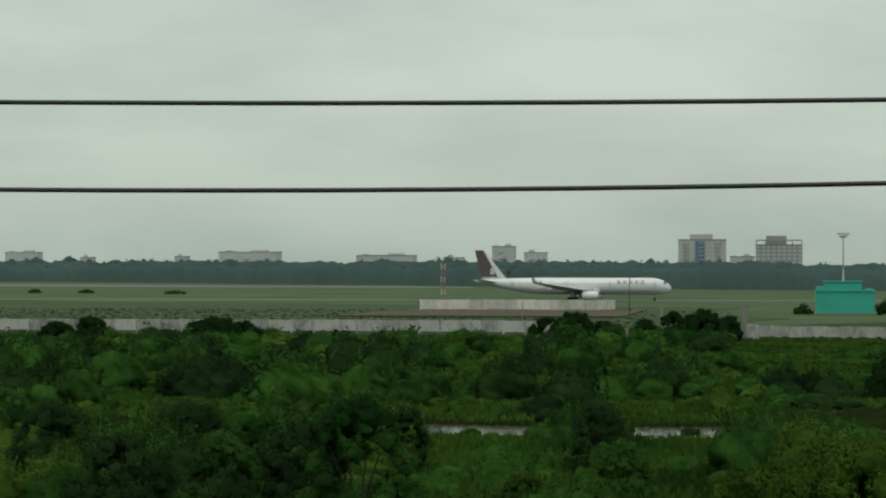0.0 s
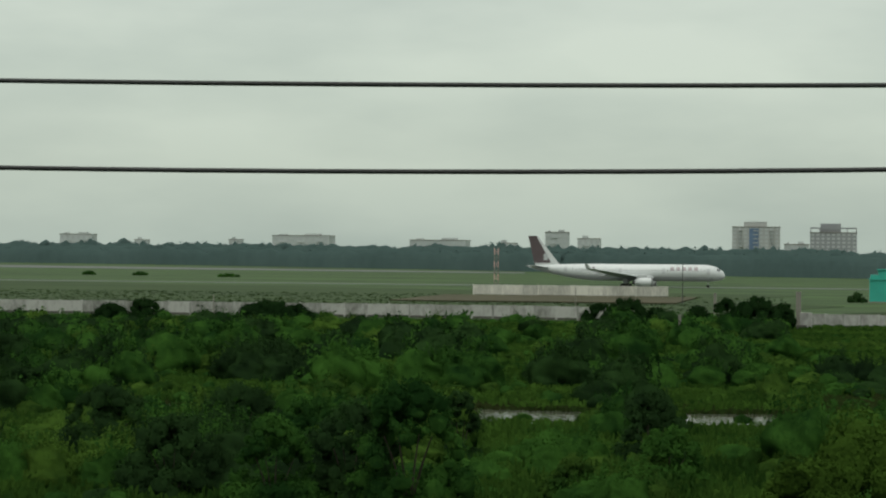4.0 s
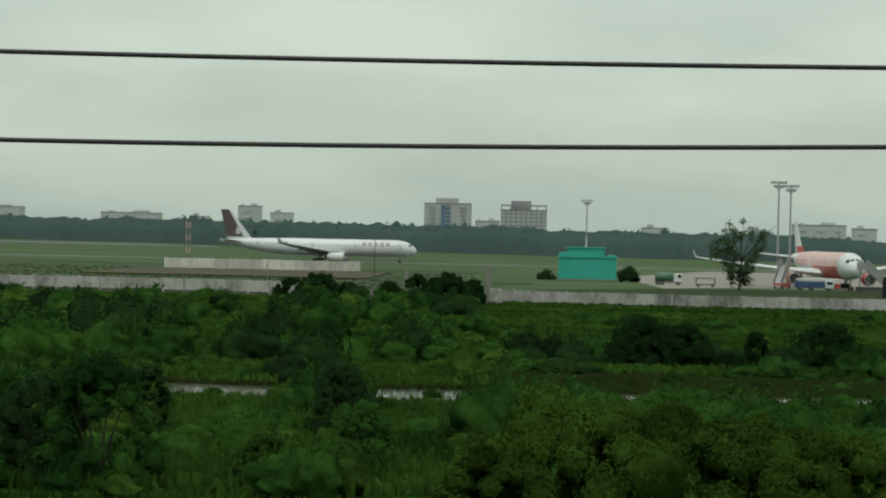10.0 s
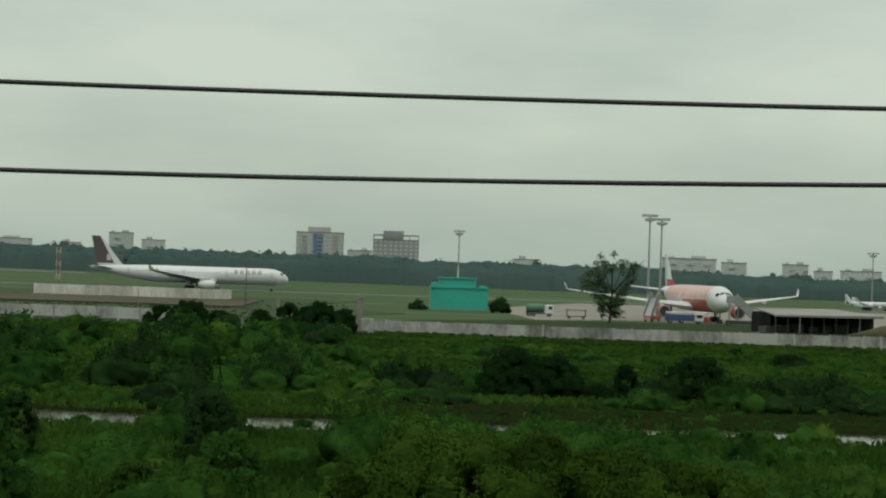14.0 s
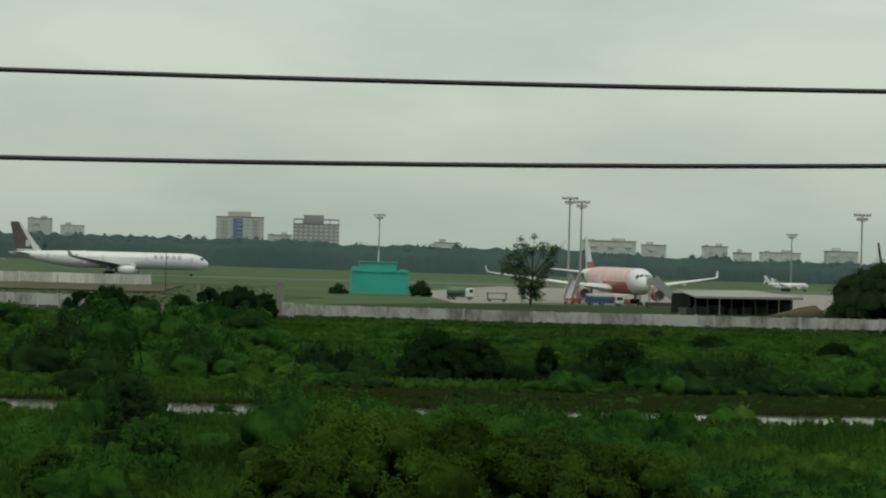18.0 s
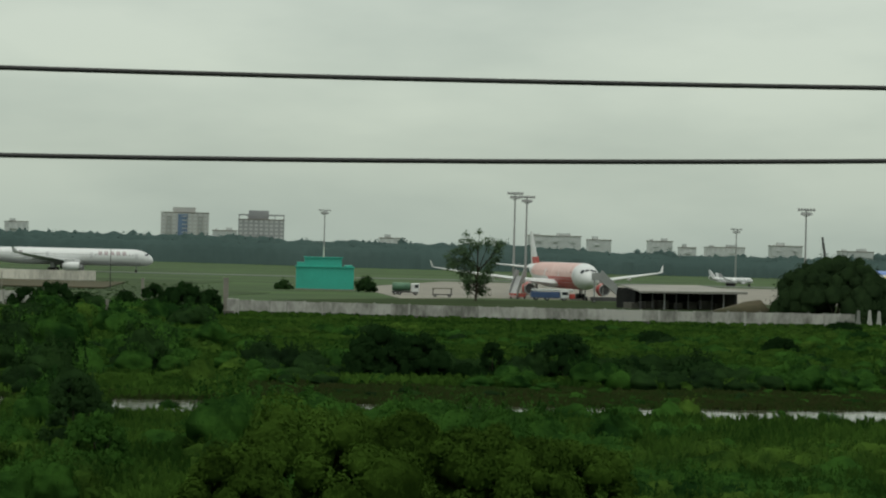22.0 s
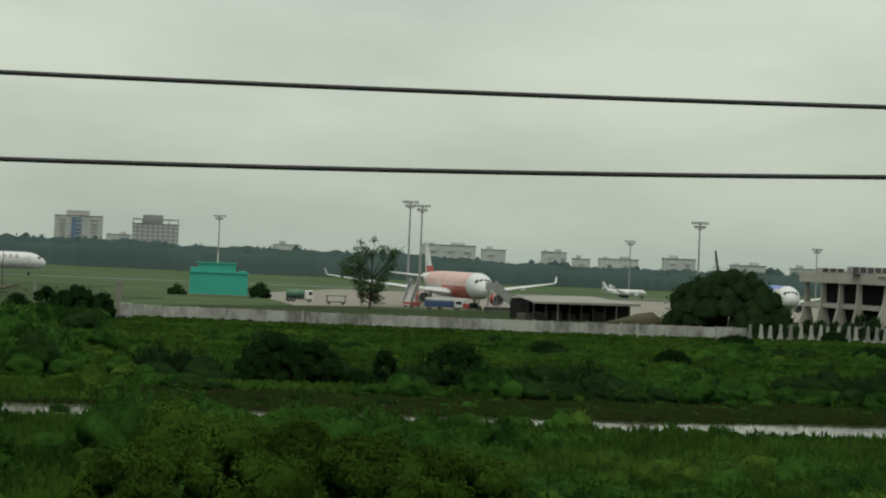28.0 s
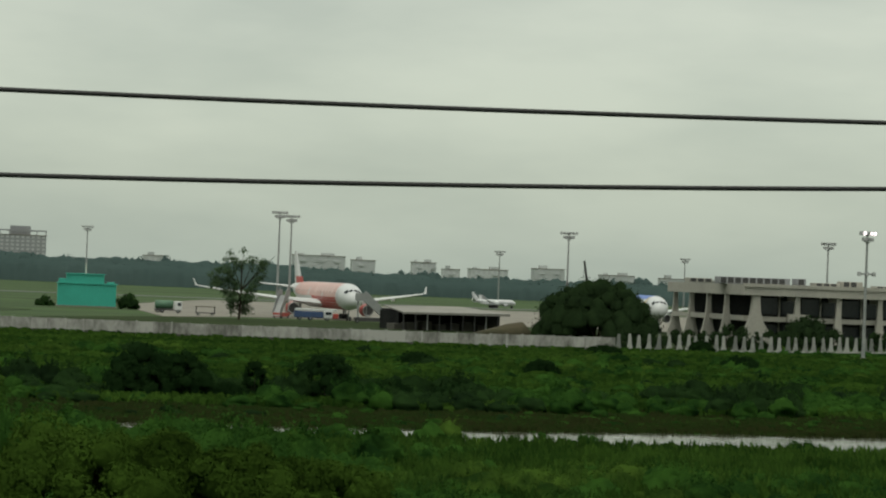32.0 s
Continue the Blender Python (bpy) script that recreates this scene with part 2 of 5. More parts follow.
wk.new(w_geo.outputs["Position"], w_rip.inputs["Vector"])
wk.new(w_rip.outputs[0], w_bump.inputs["Height"])
wk.new(w_bump.outputs[0], wb.inputs["Normal"])


# ---- building blocks ----
def at(a, d):
    """The place on the ground in the direction a (in focal units to the right of straight ahead), d metres off."""
    return d * math.sin(a / FOCAL), d * math.cos(a / FOCAL)


def height(e, d):
    """The height of what lies e units under the level of the eye, d metres off."""
    return EYE_Z - e * d / FOCAL


def part(name, bm, mat, parent=None, label="", smooth=False):
    me = bpy.data.meshes.new(name)
    if smooth:
        for f in bm.faces:
            f.smooth = True
    bm.to_mesh(me)
    bm.free()
    me.materials.append(mat)
    ob = new(name, me)
    ob.parent = parent
    if label:
        ob["label"] = label
    return ob


def thing(name, m, label, category, group="", kind=""):
    ob = new(name)
    ob.matrix_basis = m
    return tagged(ob, label, category, group, kind)


def box(bm, x0, x1, y0, y1, z0, z1, bevel=0.0):
    v = [bm.verts.new((x, y, z)) for z in (z0, z1) for y in (y0, y1) for x in (x0, x1)]
    fs = [bm.faces.new([v[i] for i in q]) for q in ((0, 2, 3, 1), (4, 5, 7, 6), (0, 1, 5, 4), (2, 6, 7, 3), (0, 4, 6, 2), (1, 3, 7, 5))]
    if bevel:
        bmesh.ops.bevel(bm, geom=list({e for f in fs for e in f.edges}), offset=bevel, segments=1, affect="EDGES")
    return bm


def boxes(*list_of, bevel=0.0):
    bm = bmesh.new()
    for b in list_of:
        box(bm, *b, bevel=bevel)
    return bm


def loft(bm, rings, cap=True, closed=True):
    """Skin over rings of points, all with the same count."""
    rows = [[bm.verts.new(p) for p in r] for r in rings]
    n = len(rows[0])
    for a, b in zip(rows, rows[1:]):
        for i in range(n if closed else n - 1):
            j = (i + 1) % n
            bm.faces.new((a[i], a[j], b[j], b[i]))
    if cap:
        bm.faces.new(rows[0][::-1])
        bm.faces.new(rows[-1])
    return bm


def tube(bm, p, q, r0, r1=None, n=8):
    p, q = Vector(p), Vector(q)
    r1 = r0 if r1 is None else r1
    turn = (q - p).to_track_quat("Z", "Y")
    ring = lambda c, r: [c + turn @ Vector((r * math.cos(k * 2 * math.pi / n), r * math.sin(k * 2 * math.pi / n), 0)) for k in range(n)]
    return loft(bm, [ring(p, r0), ring(q, r1)])


def tubes(*list_of, n=8):
    bm = bmesh.new()
    for t in list_of:
        tube(bm, *t, n=n)
    return bm


def quads_mesh(name, verts, mat, extra=None, facing=None, extra_facing=None):
    """A mesh of loose four-cornered leaves from an array (n, 4, 3), with optional triangles (m, 3, 3). facing: the way in which each leaf catches the light."""
    me = bpy.data.meshes.new(name)
    nq = len(verts)
    if facing is not None:
        # wind each leaf so that its front looks the way it faces
        if facing.ndim == 2:
            facing = np.repeat(facing[:, None], 4, axis=1)
        back = (np.cross(verts[:, 2] - verts[:, 0], verts[:, 3] - verts[:, 1]) * facing.mean(axis=1)).sum(axis=1) < 0
        verts = np.where(back[:, None, None], verts[:, ::-1], verts)
        facing = np.where(back[:, None, None], facing[:, ::-1], facing)
    nt = 0 if extra is None else len(extra)
    co = verts.reshape(-1, 3)
    if nt:
        co = np.concatenate([co, extra.reshape(-1, 3)])
    me.vertices.add(len(co))
    me.vertices.foreach_set("co", co.astype(np.float32).ravel())
    me.loops.add(len(co))
    me.loops.foreach_set("vertex_index", np.arange(len(co), dtype=np.int32))
    me.polygons.add(nq + nt)
    starts = np.concatenate([np.arange(nq) * 4, nq * 4 + np.arange(nt) * 3]).astype(np.int32)
    me.polygons.foreach_set("loop_start", starts)
    me.update(calc_edges=True)
    if facing is not None:
        nor = facing.reshape(-1, 3)
        if nt:
            nor = np.concatenate([nor, extra_facing.reshape(-1, 3)])
        me.normals_split_custom_set_from_vertices(nor.astype(np.float32))
    me.materials.append(mat)
    return me


ICO_V = np.array([(0, 0, 1), *[(0.894 * math.cos(k * 1.2566), 0.894 * math.sin(k * 1.2566), 0.447) for k in range(5)],
                  *[(0.894 * math.cos(k * 1.2566 + 0.6283), 0.894 * math.sin(k * 1.2566 + 0.6283), -0.447) for k in range(5)], (0, 0, -1)])
ICO_F = np.array([f for k in range(5) for f in ((0, 1 + k, 1 + (k + 1) % 5), (1 + k, 6 + k, 1 + (k + 1) % 5), (6 + k, 6 + (k + 1) % 5, 1 + (k + 1) % 5), (11, 6 + (k + 1) % 5, 6 + k))])


def spun(rng, c, nor, size, shoots, flat):
    """Leaves at the points c, turned about the directions nor; some of them stand up as shoots."""
    k = len(c)
    d = nor + rng.normal(size=(k, 3)) * flat
    d /= np.linalg.norm(d, axis=1)[:, None]
    u = np.cross(d, rng.normal(size=(k, 3)))
    u /= np.linalg.norm(u, axis=1)[:, None] + 1e-9
    v = np.cross(u, d)
    s = size * rng.uniform(0.5, 1.4, (k, 1))
    up = rng.random(k) < shoots
    u[up] = (0, 0, 1.0) + rng.normal(size=(up.sum(), 3)) * 0.3
    s[up] *= 1.5
    v[up] *= 0.45
    return np.stack([c - u * s, c + v * s * 0.55, c + u * s, c - v * s * 0.55], 1)


def unit(v):
    return v / (np.linalg.norm(v, axis=-1, keepdims=True) + 1e-9)


def foliage(rng, lobes, leaves, size, core=0.72, flat=0.28, fuzz=0.17, shoots=0.08, lift=0.5):
    """Uneven masses of foliage round some lobes (x, y, z, radius), with loose leaves about their surface.
    Returns quads, triangles, and the way that each of them faces."""
    lobes = np.asarray(lobes, float)
    mid = np.array((0, 0, lobes[:, 2].mean() * 0.7))
    wide = np.linalg.norm(lobes[:, :3] - mid, axis=1).max() + 1e-6
    pick = rng.choice(len(lobes), leaves, p=lobes[:, 3] ** 2 / (lobes[:, 3] ** 2).sum())
    out = rng.normal(size=(leaves, 3))
    out[:, 2] = np.where(rng.random(leaves) < 0.75, np.abs(out[:, 2]), out[:, 2])
    out = unit(out)
    c = lobes[pick, :3] + out * lobes[pick, 3:4] * (0.95 + fuzz * rng.normal(size=(leaves, 1)))
    c[:, 2] = np.maximum(c[:, 2], 0.05)
    q = spun(rng, c, out, size, shoots, flat)
    whole = (c - mid) / wide
    face = unit(out * (1 - lift) * 0.6 + whole * (1 - lift) * 0.6 + (0, 0, lift) + rng.normal(size=(leaves, 3)) * 0.1)
    tri, tri_n = [], []
    for x, y, z, r in lobes:
        shape = np.array((rng.uniform(0.8, 1.25), rng.uniform(0.8, 1.25), rng.uniform(0.75, 1.2)))
        p = ICO_V * rng.uniform(0.85, 1.1, (len(ICO_V), 1)) * shape * r * core
        m = unit(unit(p / shape ** 2) * (1 - lift) + (0, 0, lift))
        tri.append((p + (x, y, z))[ICO_F])
        tri_n.append(m[ICO_F])
    return q, np.concatenate(tri), face, np.concatenate(tri_n)


def mound(rng, w, h, leaves, size, sprigs=10, lift=0.25, rings=6, around=12):
    """A bush as one soft uneven mound of leaves, with sprigs standing out of it. Returns what foliage() does."""
    seed = rng.uniform(0, 50)

    def surface(th, ang):
        """Points at the angle th from the top, round to the underside."""
        p = np.zeros((len(th), 3))
        for i, (f, a) in enumerate(zip(th, ang)):
            sx, sy, sz = math.sin(f) * math.cos(a), math.sin(f) * math.sin(a), math.cos(f)
            lump = 1 + 0.42 * noise.noise((sx * 1.5 + seed, sy * 1.5, sz * 1.5)) + 0.22 * noise.noise((sx * 3.4, sy * 3.4 + seed, sz * 3.4))
            p[i] = (sx * lump * w * 0.5, sy * lump * w * 0.5, h * (0.40 + 0.50 * sz * lump))
        return p

    def facing(th, ang):
        e = 0.03
        p = surface(th, ang)
        du = surface(th + e, ang) - surface(th - e, ang)
        dv = surface(th, ang + e / np.maximum(np.sin(th), 0.05)) - surface(th, ang - e / np.maximum(np.sin(th), 0.05))
        return p, unit(np.cross(du, dv) + (0, 0, 1e-6))

    rho, ang = np.meshgrid(np.linspace(0.05, 2.25, rings + 1), np.arange(around) * 2 * math.pi / around, indexing="ij")
    p, nor = facing(rho.ravel(), ang.ravel())
    p = (p * (0.9, 0.9, 0.92)).reshape(rings + 1, around, 3)
    nor = nor.reshape(rings + 1, around, 3)
    nxt = lambda g: np.roll(g, -1, axis=1)
    core = np.stack([p[:-1], p[1:], nxt(p)[1:], nxt(p)[:-1]], 2).reshape(-1, 4, 3)
    core_n = unit(np.stack([nor[:-1], nor[1:], nxt(nor)[1:], nxt(nor)[:-1]], 2).reshape(-1, 4, 3) * (1 - lift) + (0, 0, lift))
    cell = np.stack([nor[:-1], nor[1:], nxt(nor)[1:], nxt(nor)[:-1]], 2).reshape(-1, 4, 3)
    area = np.linalg.norm(np.cross(core[:, 2] - core[:, 0], core[:, 3] - core[:, 1]), axis=1)
    pick = rng.choice(len(core), leaves, p=area / area.sum())
    fu, fv = rng.random((leaves, 1)), rng.random((leaves, 1))
    blend = lambda g: (g[pick, 0] * (1 - fu) + g[pick, 1] * fu) * (1 - fv) + (g[pick, 3] * (1 - fu) + g[pick, 2] * fu) * fv
    c, nor = blend(core), unit(blend(cell))
    c = c + nor * (0.06 * h + rng.normal(size=(leaves, 1)) * 0.05 * h)
    # sprigs: leaves along stems that rise out of the mound
    per = 16 if leaves > 200 else 8
    base, bn = facing(rng.uniform(0.1, 1.3, sprigs), rng.uniform(0, 6.283, sprigs))
    way = unit(bn * 0.5 + (0, 0, 1.0) + rng.normal(size=(sprigs, 3)) * 0.2)
    along = np.tile(np.linspace(0, 1, per), sprigs)[:, None] * np.repeat(rng.uniform(0.12, 0.34, sprigs) * h, per)[:, None]
    sc = np.repeat(base, per, axis=0) + np.repeat(way, per, axis=0) * along + rng.normal(size=(sprigs * per, 3)) * size * 0.8
    c, nor = np.concatenate([c, sc]), np.concatenate([nor, np.repeat(unit(bn + way * 0.5), per, axis=0)])
    c[:, 2] = np.maximum(c[:, 2], 0.04)
    face = unit(nor * (1 - lift) + (0, 0, lift) + rng.normal(size=c.shape) * 0.1)
    q = np.concatenate([spun(rng, c, nor, size, 0.12, 0.3), core])
    return q, np.zeros((0, 3, 3)), np.concatenate([np.repeat(face[:, None], 4, axis=1), core_n]), np.zeros((0, 3, 3))


def lobed(rng, w, h, n, low=0.25, size=1.0, skirt=6):
    """Lobes for a crown w wide and h high, spread over a dome."""
    out = []
    for k in range(n):
        ang, f = k * 2.39996 + rng.uniform(-0.5, 0.5), math.sqrt((k + 0.5) / n) * rng.uniform(0.85, 1.05)
        r = size * rng.uniform(0.55, 1.35) * w * 0.58 / math.sqrt(n)
        r = min(r, h * 0.4)
        rad = max(0.0, w * 0.5 - r * 0.8) * min(1.0, f)
        z = h * (low + (1 - low) * math.sqrt(max(0.0, 1 - min(1.0, f) ** 2.4))) * rng.uniform(0.82, 1.04) - r * 0.9
        out.append((rad * math.cos(ang), rad * math.sin(ang), max(r * 0.5, z), r))
    for k in range(skirt):
        ang, r = k * 6.283 / skirt + rng.uniform(-0.2, 0.2), min(h * rng.uniform(0.16, 0.26), 0.8 * w / math.sqrt(n))
        rad = w * rng.uniform(0.30, 0.46)
        out.append((rad * math.cos(ang), rad * math.sin(ang), r * rng.uniform(0.5, 2.2), r))
    return out


# ---- ground and water ----
def shore(x):
    """The far bank of the near pond."""
    return 116.5 + 1.2 * math.sin(x * 0.31) + 0.8 * math.sin(x * 0.83 + 1)


def in_pond(x, y):
    return y < shore(x) and x < -4.5 + 1.5 * math.sin(y * 0.2) and y > 40 and x > -120


def canal(x):
    """Near and far bank of the canal."""
    near = 188.4 + 0.9 * math.sin(x * 0.17) + max(0.0, min(2.0, (x - 50) * 0.1))
    far = 203.0 + 0.8 * math.sin(x * 0.23 + 2) + max(0.0, min(10.0, (x - 24) * 0.2))
    return near, far


def ground_z(x, y):
    if in_pond(x, y):
        return -1.6
    n, f = canal(x)
    return -1.6 if n < y < f and -160 < x < 190 else 0.0


def ground():
    xs = [-5000, -2500, -1200, -600, -300, -180] + [-150 + 2.5 * k for k in range(121)] + [180, 300, 600, 1200, 2500, 5000]
    ys = [-600, -200, 0, 20, 38] + [42 + 4 * k for k in range(17)] + [107 + 1.5 * k for k in range(12)] + [126 + 6 * k for k in range(10)] + [183 + 1.5 * k for k in range(38)] + [246, 270, 320, 400, 480, 700, 1000, 1500, 2500, 4990]
    bm = bmesh.new()
    grid = [[bm.verts.new((x, y, ground_z(x, y))) for x in xs] for y in ys]
    for a, b in zip(grid, grid[1:]):
        for i in range(len(xs) - 1):
            bm.faces.new((a[i], a[i + 1], b[i + 1], b[i]))
    return tagged(part("ground", bm, soil, smooth=True), "dark green overgrown flat ground with scrub", "ground", kind="structure")


ground()


def sheet(name, corners, z, mat, label, category="ground"):
    bm = bmesh.new()
    low = [bm.verts.new((x, y, z - 0.2)) for x, y in corners]
    top = [bm.verts.new((x, y, z)) for x, y in corners]
    bm.faces.new(top)
    n = len(top)
    for i in range(n):
        bm.faces.new((low[i], low[(i + 1) % n], top[(i + 1) % n], top[i]))
    return tagged(part(name, bm, mat), label, category, kind="structure")


sheet("water_pond", [(-119, 41), (-2, 41), (-2, 119), (-119, 119)], -0.15, water, "rippled brown-grey pond water", "water")
sheet("water_canal", [(-158, 186), (188, 186), (188, 240), (-158, 240)], -0.10, water, "still grey canal water with reeds", "water")
sheet("field", [(-1100, 500), (900, 500), (900, 2600), (-1100, 2600)], 0.02, grass, "green airfield grass", "grass")
sheet("field_near", [(-900, 470), (-30, 470), (-18, 560), (0, 640), (-30, 700), (-12, 800), (-120, 850), (-300, 955), (-900, 966)], 0.12, grass_tall, "darker tall grass inside the boundary wall", "grass")
sheet("field_east", [(-6, 452), (120, 478), (330, 640), (130, 640), (60, 618), (30, 609), (0, 560)], 0.13, grass_dull, "dull brown-green grass strip behind the boundary wall", "grass")
sheet("road_runway", [at(-1750, 1820), at(-560, 1600), at(-560, 1700), at(-1750, 2150)], 0.06, asphalt, "distant grey runway strip", "runway")
sheet("road_taxiway", [(-900, 976), (900, 976), (900, 1002), (-900, 1002)], 0.06, asphalt, "grey taxiway across the grass", "taxiway")
sheet("apron", [(30, 610), (52, 640), (900, 640), (900, 930), (60, 930), (24, 760)], 0.10, concrete, "pale concrete aircraft apron", "apron")
sheet("verge", [(-110, 640), (-40, 640), (-40, 735), (-110, 735)], 0.45, earth, "bare brown earth bank below the white wall", "ground")


# ---- vegetation ----
rng = np.random.default_rng(7)


def shrub_set(count, leaves, size, w, h, sprigs, rings, around):
    return [mound(rng, w * rng.uniform(0.85, 1.15), h * rng.uniform(0.85, 1.15), leaves, size, sprigs, rings=rings, around=around) for _ in range(count)]


def placed(pair, x, y, z, s, sz, turn):
    c, k = math.cos(turn), math.sin(turn)
    rot = np.array(((c, -k, 0), (k, c, 0), (0, 0, 1.0)))
    m = rot * np.array((s, s, sz))
    return pair[0] @ m.T + (x, y, z), pair[1] @ m.T + (x, y, z), pair[2] @ rot.T, pair[3] @ rot.T


def merged(name, items, mat, label, category):
    q, t, f, g = (np.concatenate([i[k] for i in items]) for k in range(4))
    return tagged(new(name, quads_mesh(name, q, mat, t, f, g)), label, category, kind="stuff")


def stems(h, w, n, r, seed):
    rs = random.Random(seed)
    bm = bmesh.new()
    for k in range(n):
        a = k * 6.283 / n + rs.uniform(-0.4, 0.4)
        mid = (w * 0.12 * math.cos(a), w * 0.12 * math.sin(a), h * 0.35)
        top = (w * 0.2 * math.cos(a), w * 0.2 * math.sin(a), h * 0.55)
        tube(bm, (0.03 * math.cos(a), 0.03 * math.sin(a), -0.1), mid, r, r * 0.7, 6)
        tube(bm, mid, top, r * 0.7, r * 0.35, 6)
    return bm


def plant(name, x, y, w, h, leaves, size, lobes, mat, label, category, group, seed, n_stems=4, low=0.12, z=0.0, lump=1.0, skirt=7, fuzz=0.17, lift=0.45, core=0.72):
    r = np.random.default_rng(seed)
    leafage = foliage(r, lobed(r, w, h, lobes, low, lump, skirt), leaves, size, core, fuzz=fuzz, lift=lift)
    ob = thing(name, pose(x, y, z), label, category, group)
    crown = new("crown", quads_mesh("crown", leafage[0], mat, *leafage[1:]))
    crown.parent = ob
    part("trunk", stems(h, w, n_stems, 0.012 * h, seed), bark, ob)
    return ob


# big single shrubs and small trees
NEAR_TREES = [(60, 104, 9.5, 6.0), (230, 108, 8.5, 5.5), (-60, 99, 5.5, 4.3), (390, 106, 8.0, 5.0), (520, 112, 8.0, 4.4)]
for k, (a, d, w, h) in enumerate(NEAR_TREES):
    x, y = at(a, d)
    plant("tree", x, y, w, h, 22000, 0.095, 30, leaf_olive, "broad yellow-green leafy tree by the pond", "tree", "trees by the pond", 100 + k, 6, skirt=10, fuzz=0.09, lift=0.22, core=0.86)
BANK_TREES = [(-762, 124, 6.0, 6.3), (-865, 126, 5.5, 5.2), (-1000, 122, 4.5, 4.6), (-335, 150, 4.2, 4.3), (-672, 150, 2.6, 4.4), (-940, 138, 4.5, 4.5), (-470, 124, 3.2, 2.6), (-1180, 128, 5.5, 4.4), (-1290, 150, 6.0, 4.6), (-1060, 160, 6, 4.2), (-300, 137, 4.0, 3.2)]
for k, (a, d, w, h) in enumerate(BANK_TREES):
    x, y = at(a, d)
    plant("small_tree", x, y, w, h, 7500, 0.10, 44, leaf_dark if k in (1, 3, 4, 7, 8, 9) else leaf_bright if k == 6 else leaf, "bushy green small tree on the pond bank", "tree", "trees on the bank", 200 + k, 4, low=0.02, skirt=34)
DARK_SHRUBS = [(198, 245, 7.6, 5.0), (268, 241, 6.0, 4.3), (176, 240, 4.6, 3.4), (222, 240, 4.6, 3.0), (395, 243, 2.8, 3.6), (520, 243, 6.8, 4.7), (-150, 428, 11.0, 5.6), (-205, 432, 6.0, 5.0), (-255, 425, 6.0, 4.0), (-380, 440, 8, 5.2), (-430, 445, 6.0, 4.0), (-1290, 452, 7.0, 3.2), (-1228, 450, 6.5, 4.3), (-1012, 448, 10.0, 4.1), (-962, 452, 6.0, 3.2), (-1045, 455, 5.0, 3.0), (-330, 436, 5.0, 3.4), (-108, 428, 5.0, 4.6), (352, 240, 4.0, 1.6), (640, 246, 4.5, 2.2), (760, 250, 6.0, 2.0), (1180, 470, 5.0, 2.2), (1010, 430, 6.0, 1.8), (900, 330, 5.0, 2.0), (1250, 380, 6.0, 2.2), (680, 350, 6.0, 1.8), (-1328, 1284, 7.5, 1.9), (-1239, 1270, 8.0, 1.9), (-1085, 1220, 12.0, 1.8)]
for k, (a, d, w, h) in enumerate(DARK_SHRUBS):
    x, y = at(a, d)
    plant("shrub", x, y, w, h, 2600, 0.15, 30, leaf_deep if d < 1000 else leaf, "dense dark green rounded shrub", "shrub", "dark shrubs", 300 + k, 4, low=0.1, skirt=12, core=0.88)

CANAL_SHRUBS = [(985, 191, 3.4, 1.0), (1365, 191, 3.8, 1.2), (905, 192, 0.9, 0.9), (1130, 190, 2.2, 0.6), (1240, 191, 2.6, 0.7), (1480, 190, 3.0, 0.8), (690, 191, 1.2, 0.7), (-175, 191, 1.6, 0.6), (-560, 191, 1.4, 0.5)]
for k, (a, d, w, h) in enumerate(CANAL_SHRUBS):
    x, y = at(a, d)
    plant("shrub", x, y, w, h, 700, 0.1, 14, leaf, "low green bush at the canal's edge", "shrub", "bushes by the canal", 400 + k, 3, low=0.2)

near_shrubs = shrub_set(10, 420, 0.085, 3.8, 2.6, 10, 6, 11)
mid_shrubs = shrub_set(10, 150, 0.14, 3.8, 2.6, 4, 5, 8)
near_tall = shrub_set(8, 900, 0.095, 3.8, 2.6, 20, 7, 13)
mid_tall = shrub_set(8, 260, 0.14, 3.8, 2.6, 12, 6, 10)
far_shrubs = shrub_set(8, 85, 0.22, 3.8, 2.6, 2, 4, 7)


def patch(x, y):
    return noise.noise((x * 0.045, y * 0.03, 3.1)) + 0.5 * noise.noise((x * 0.13, y * 0.09, 7.7))


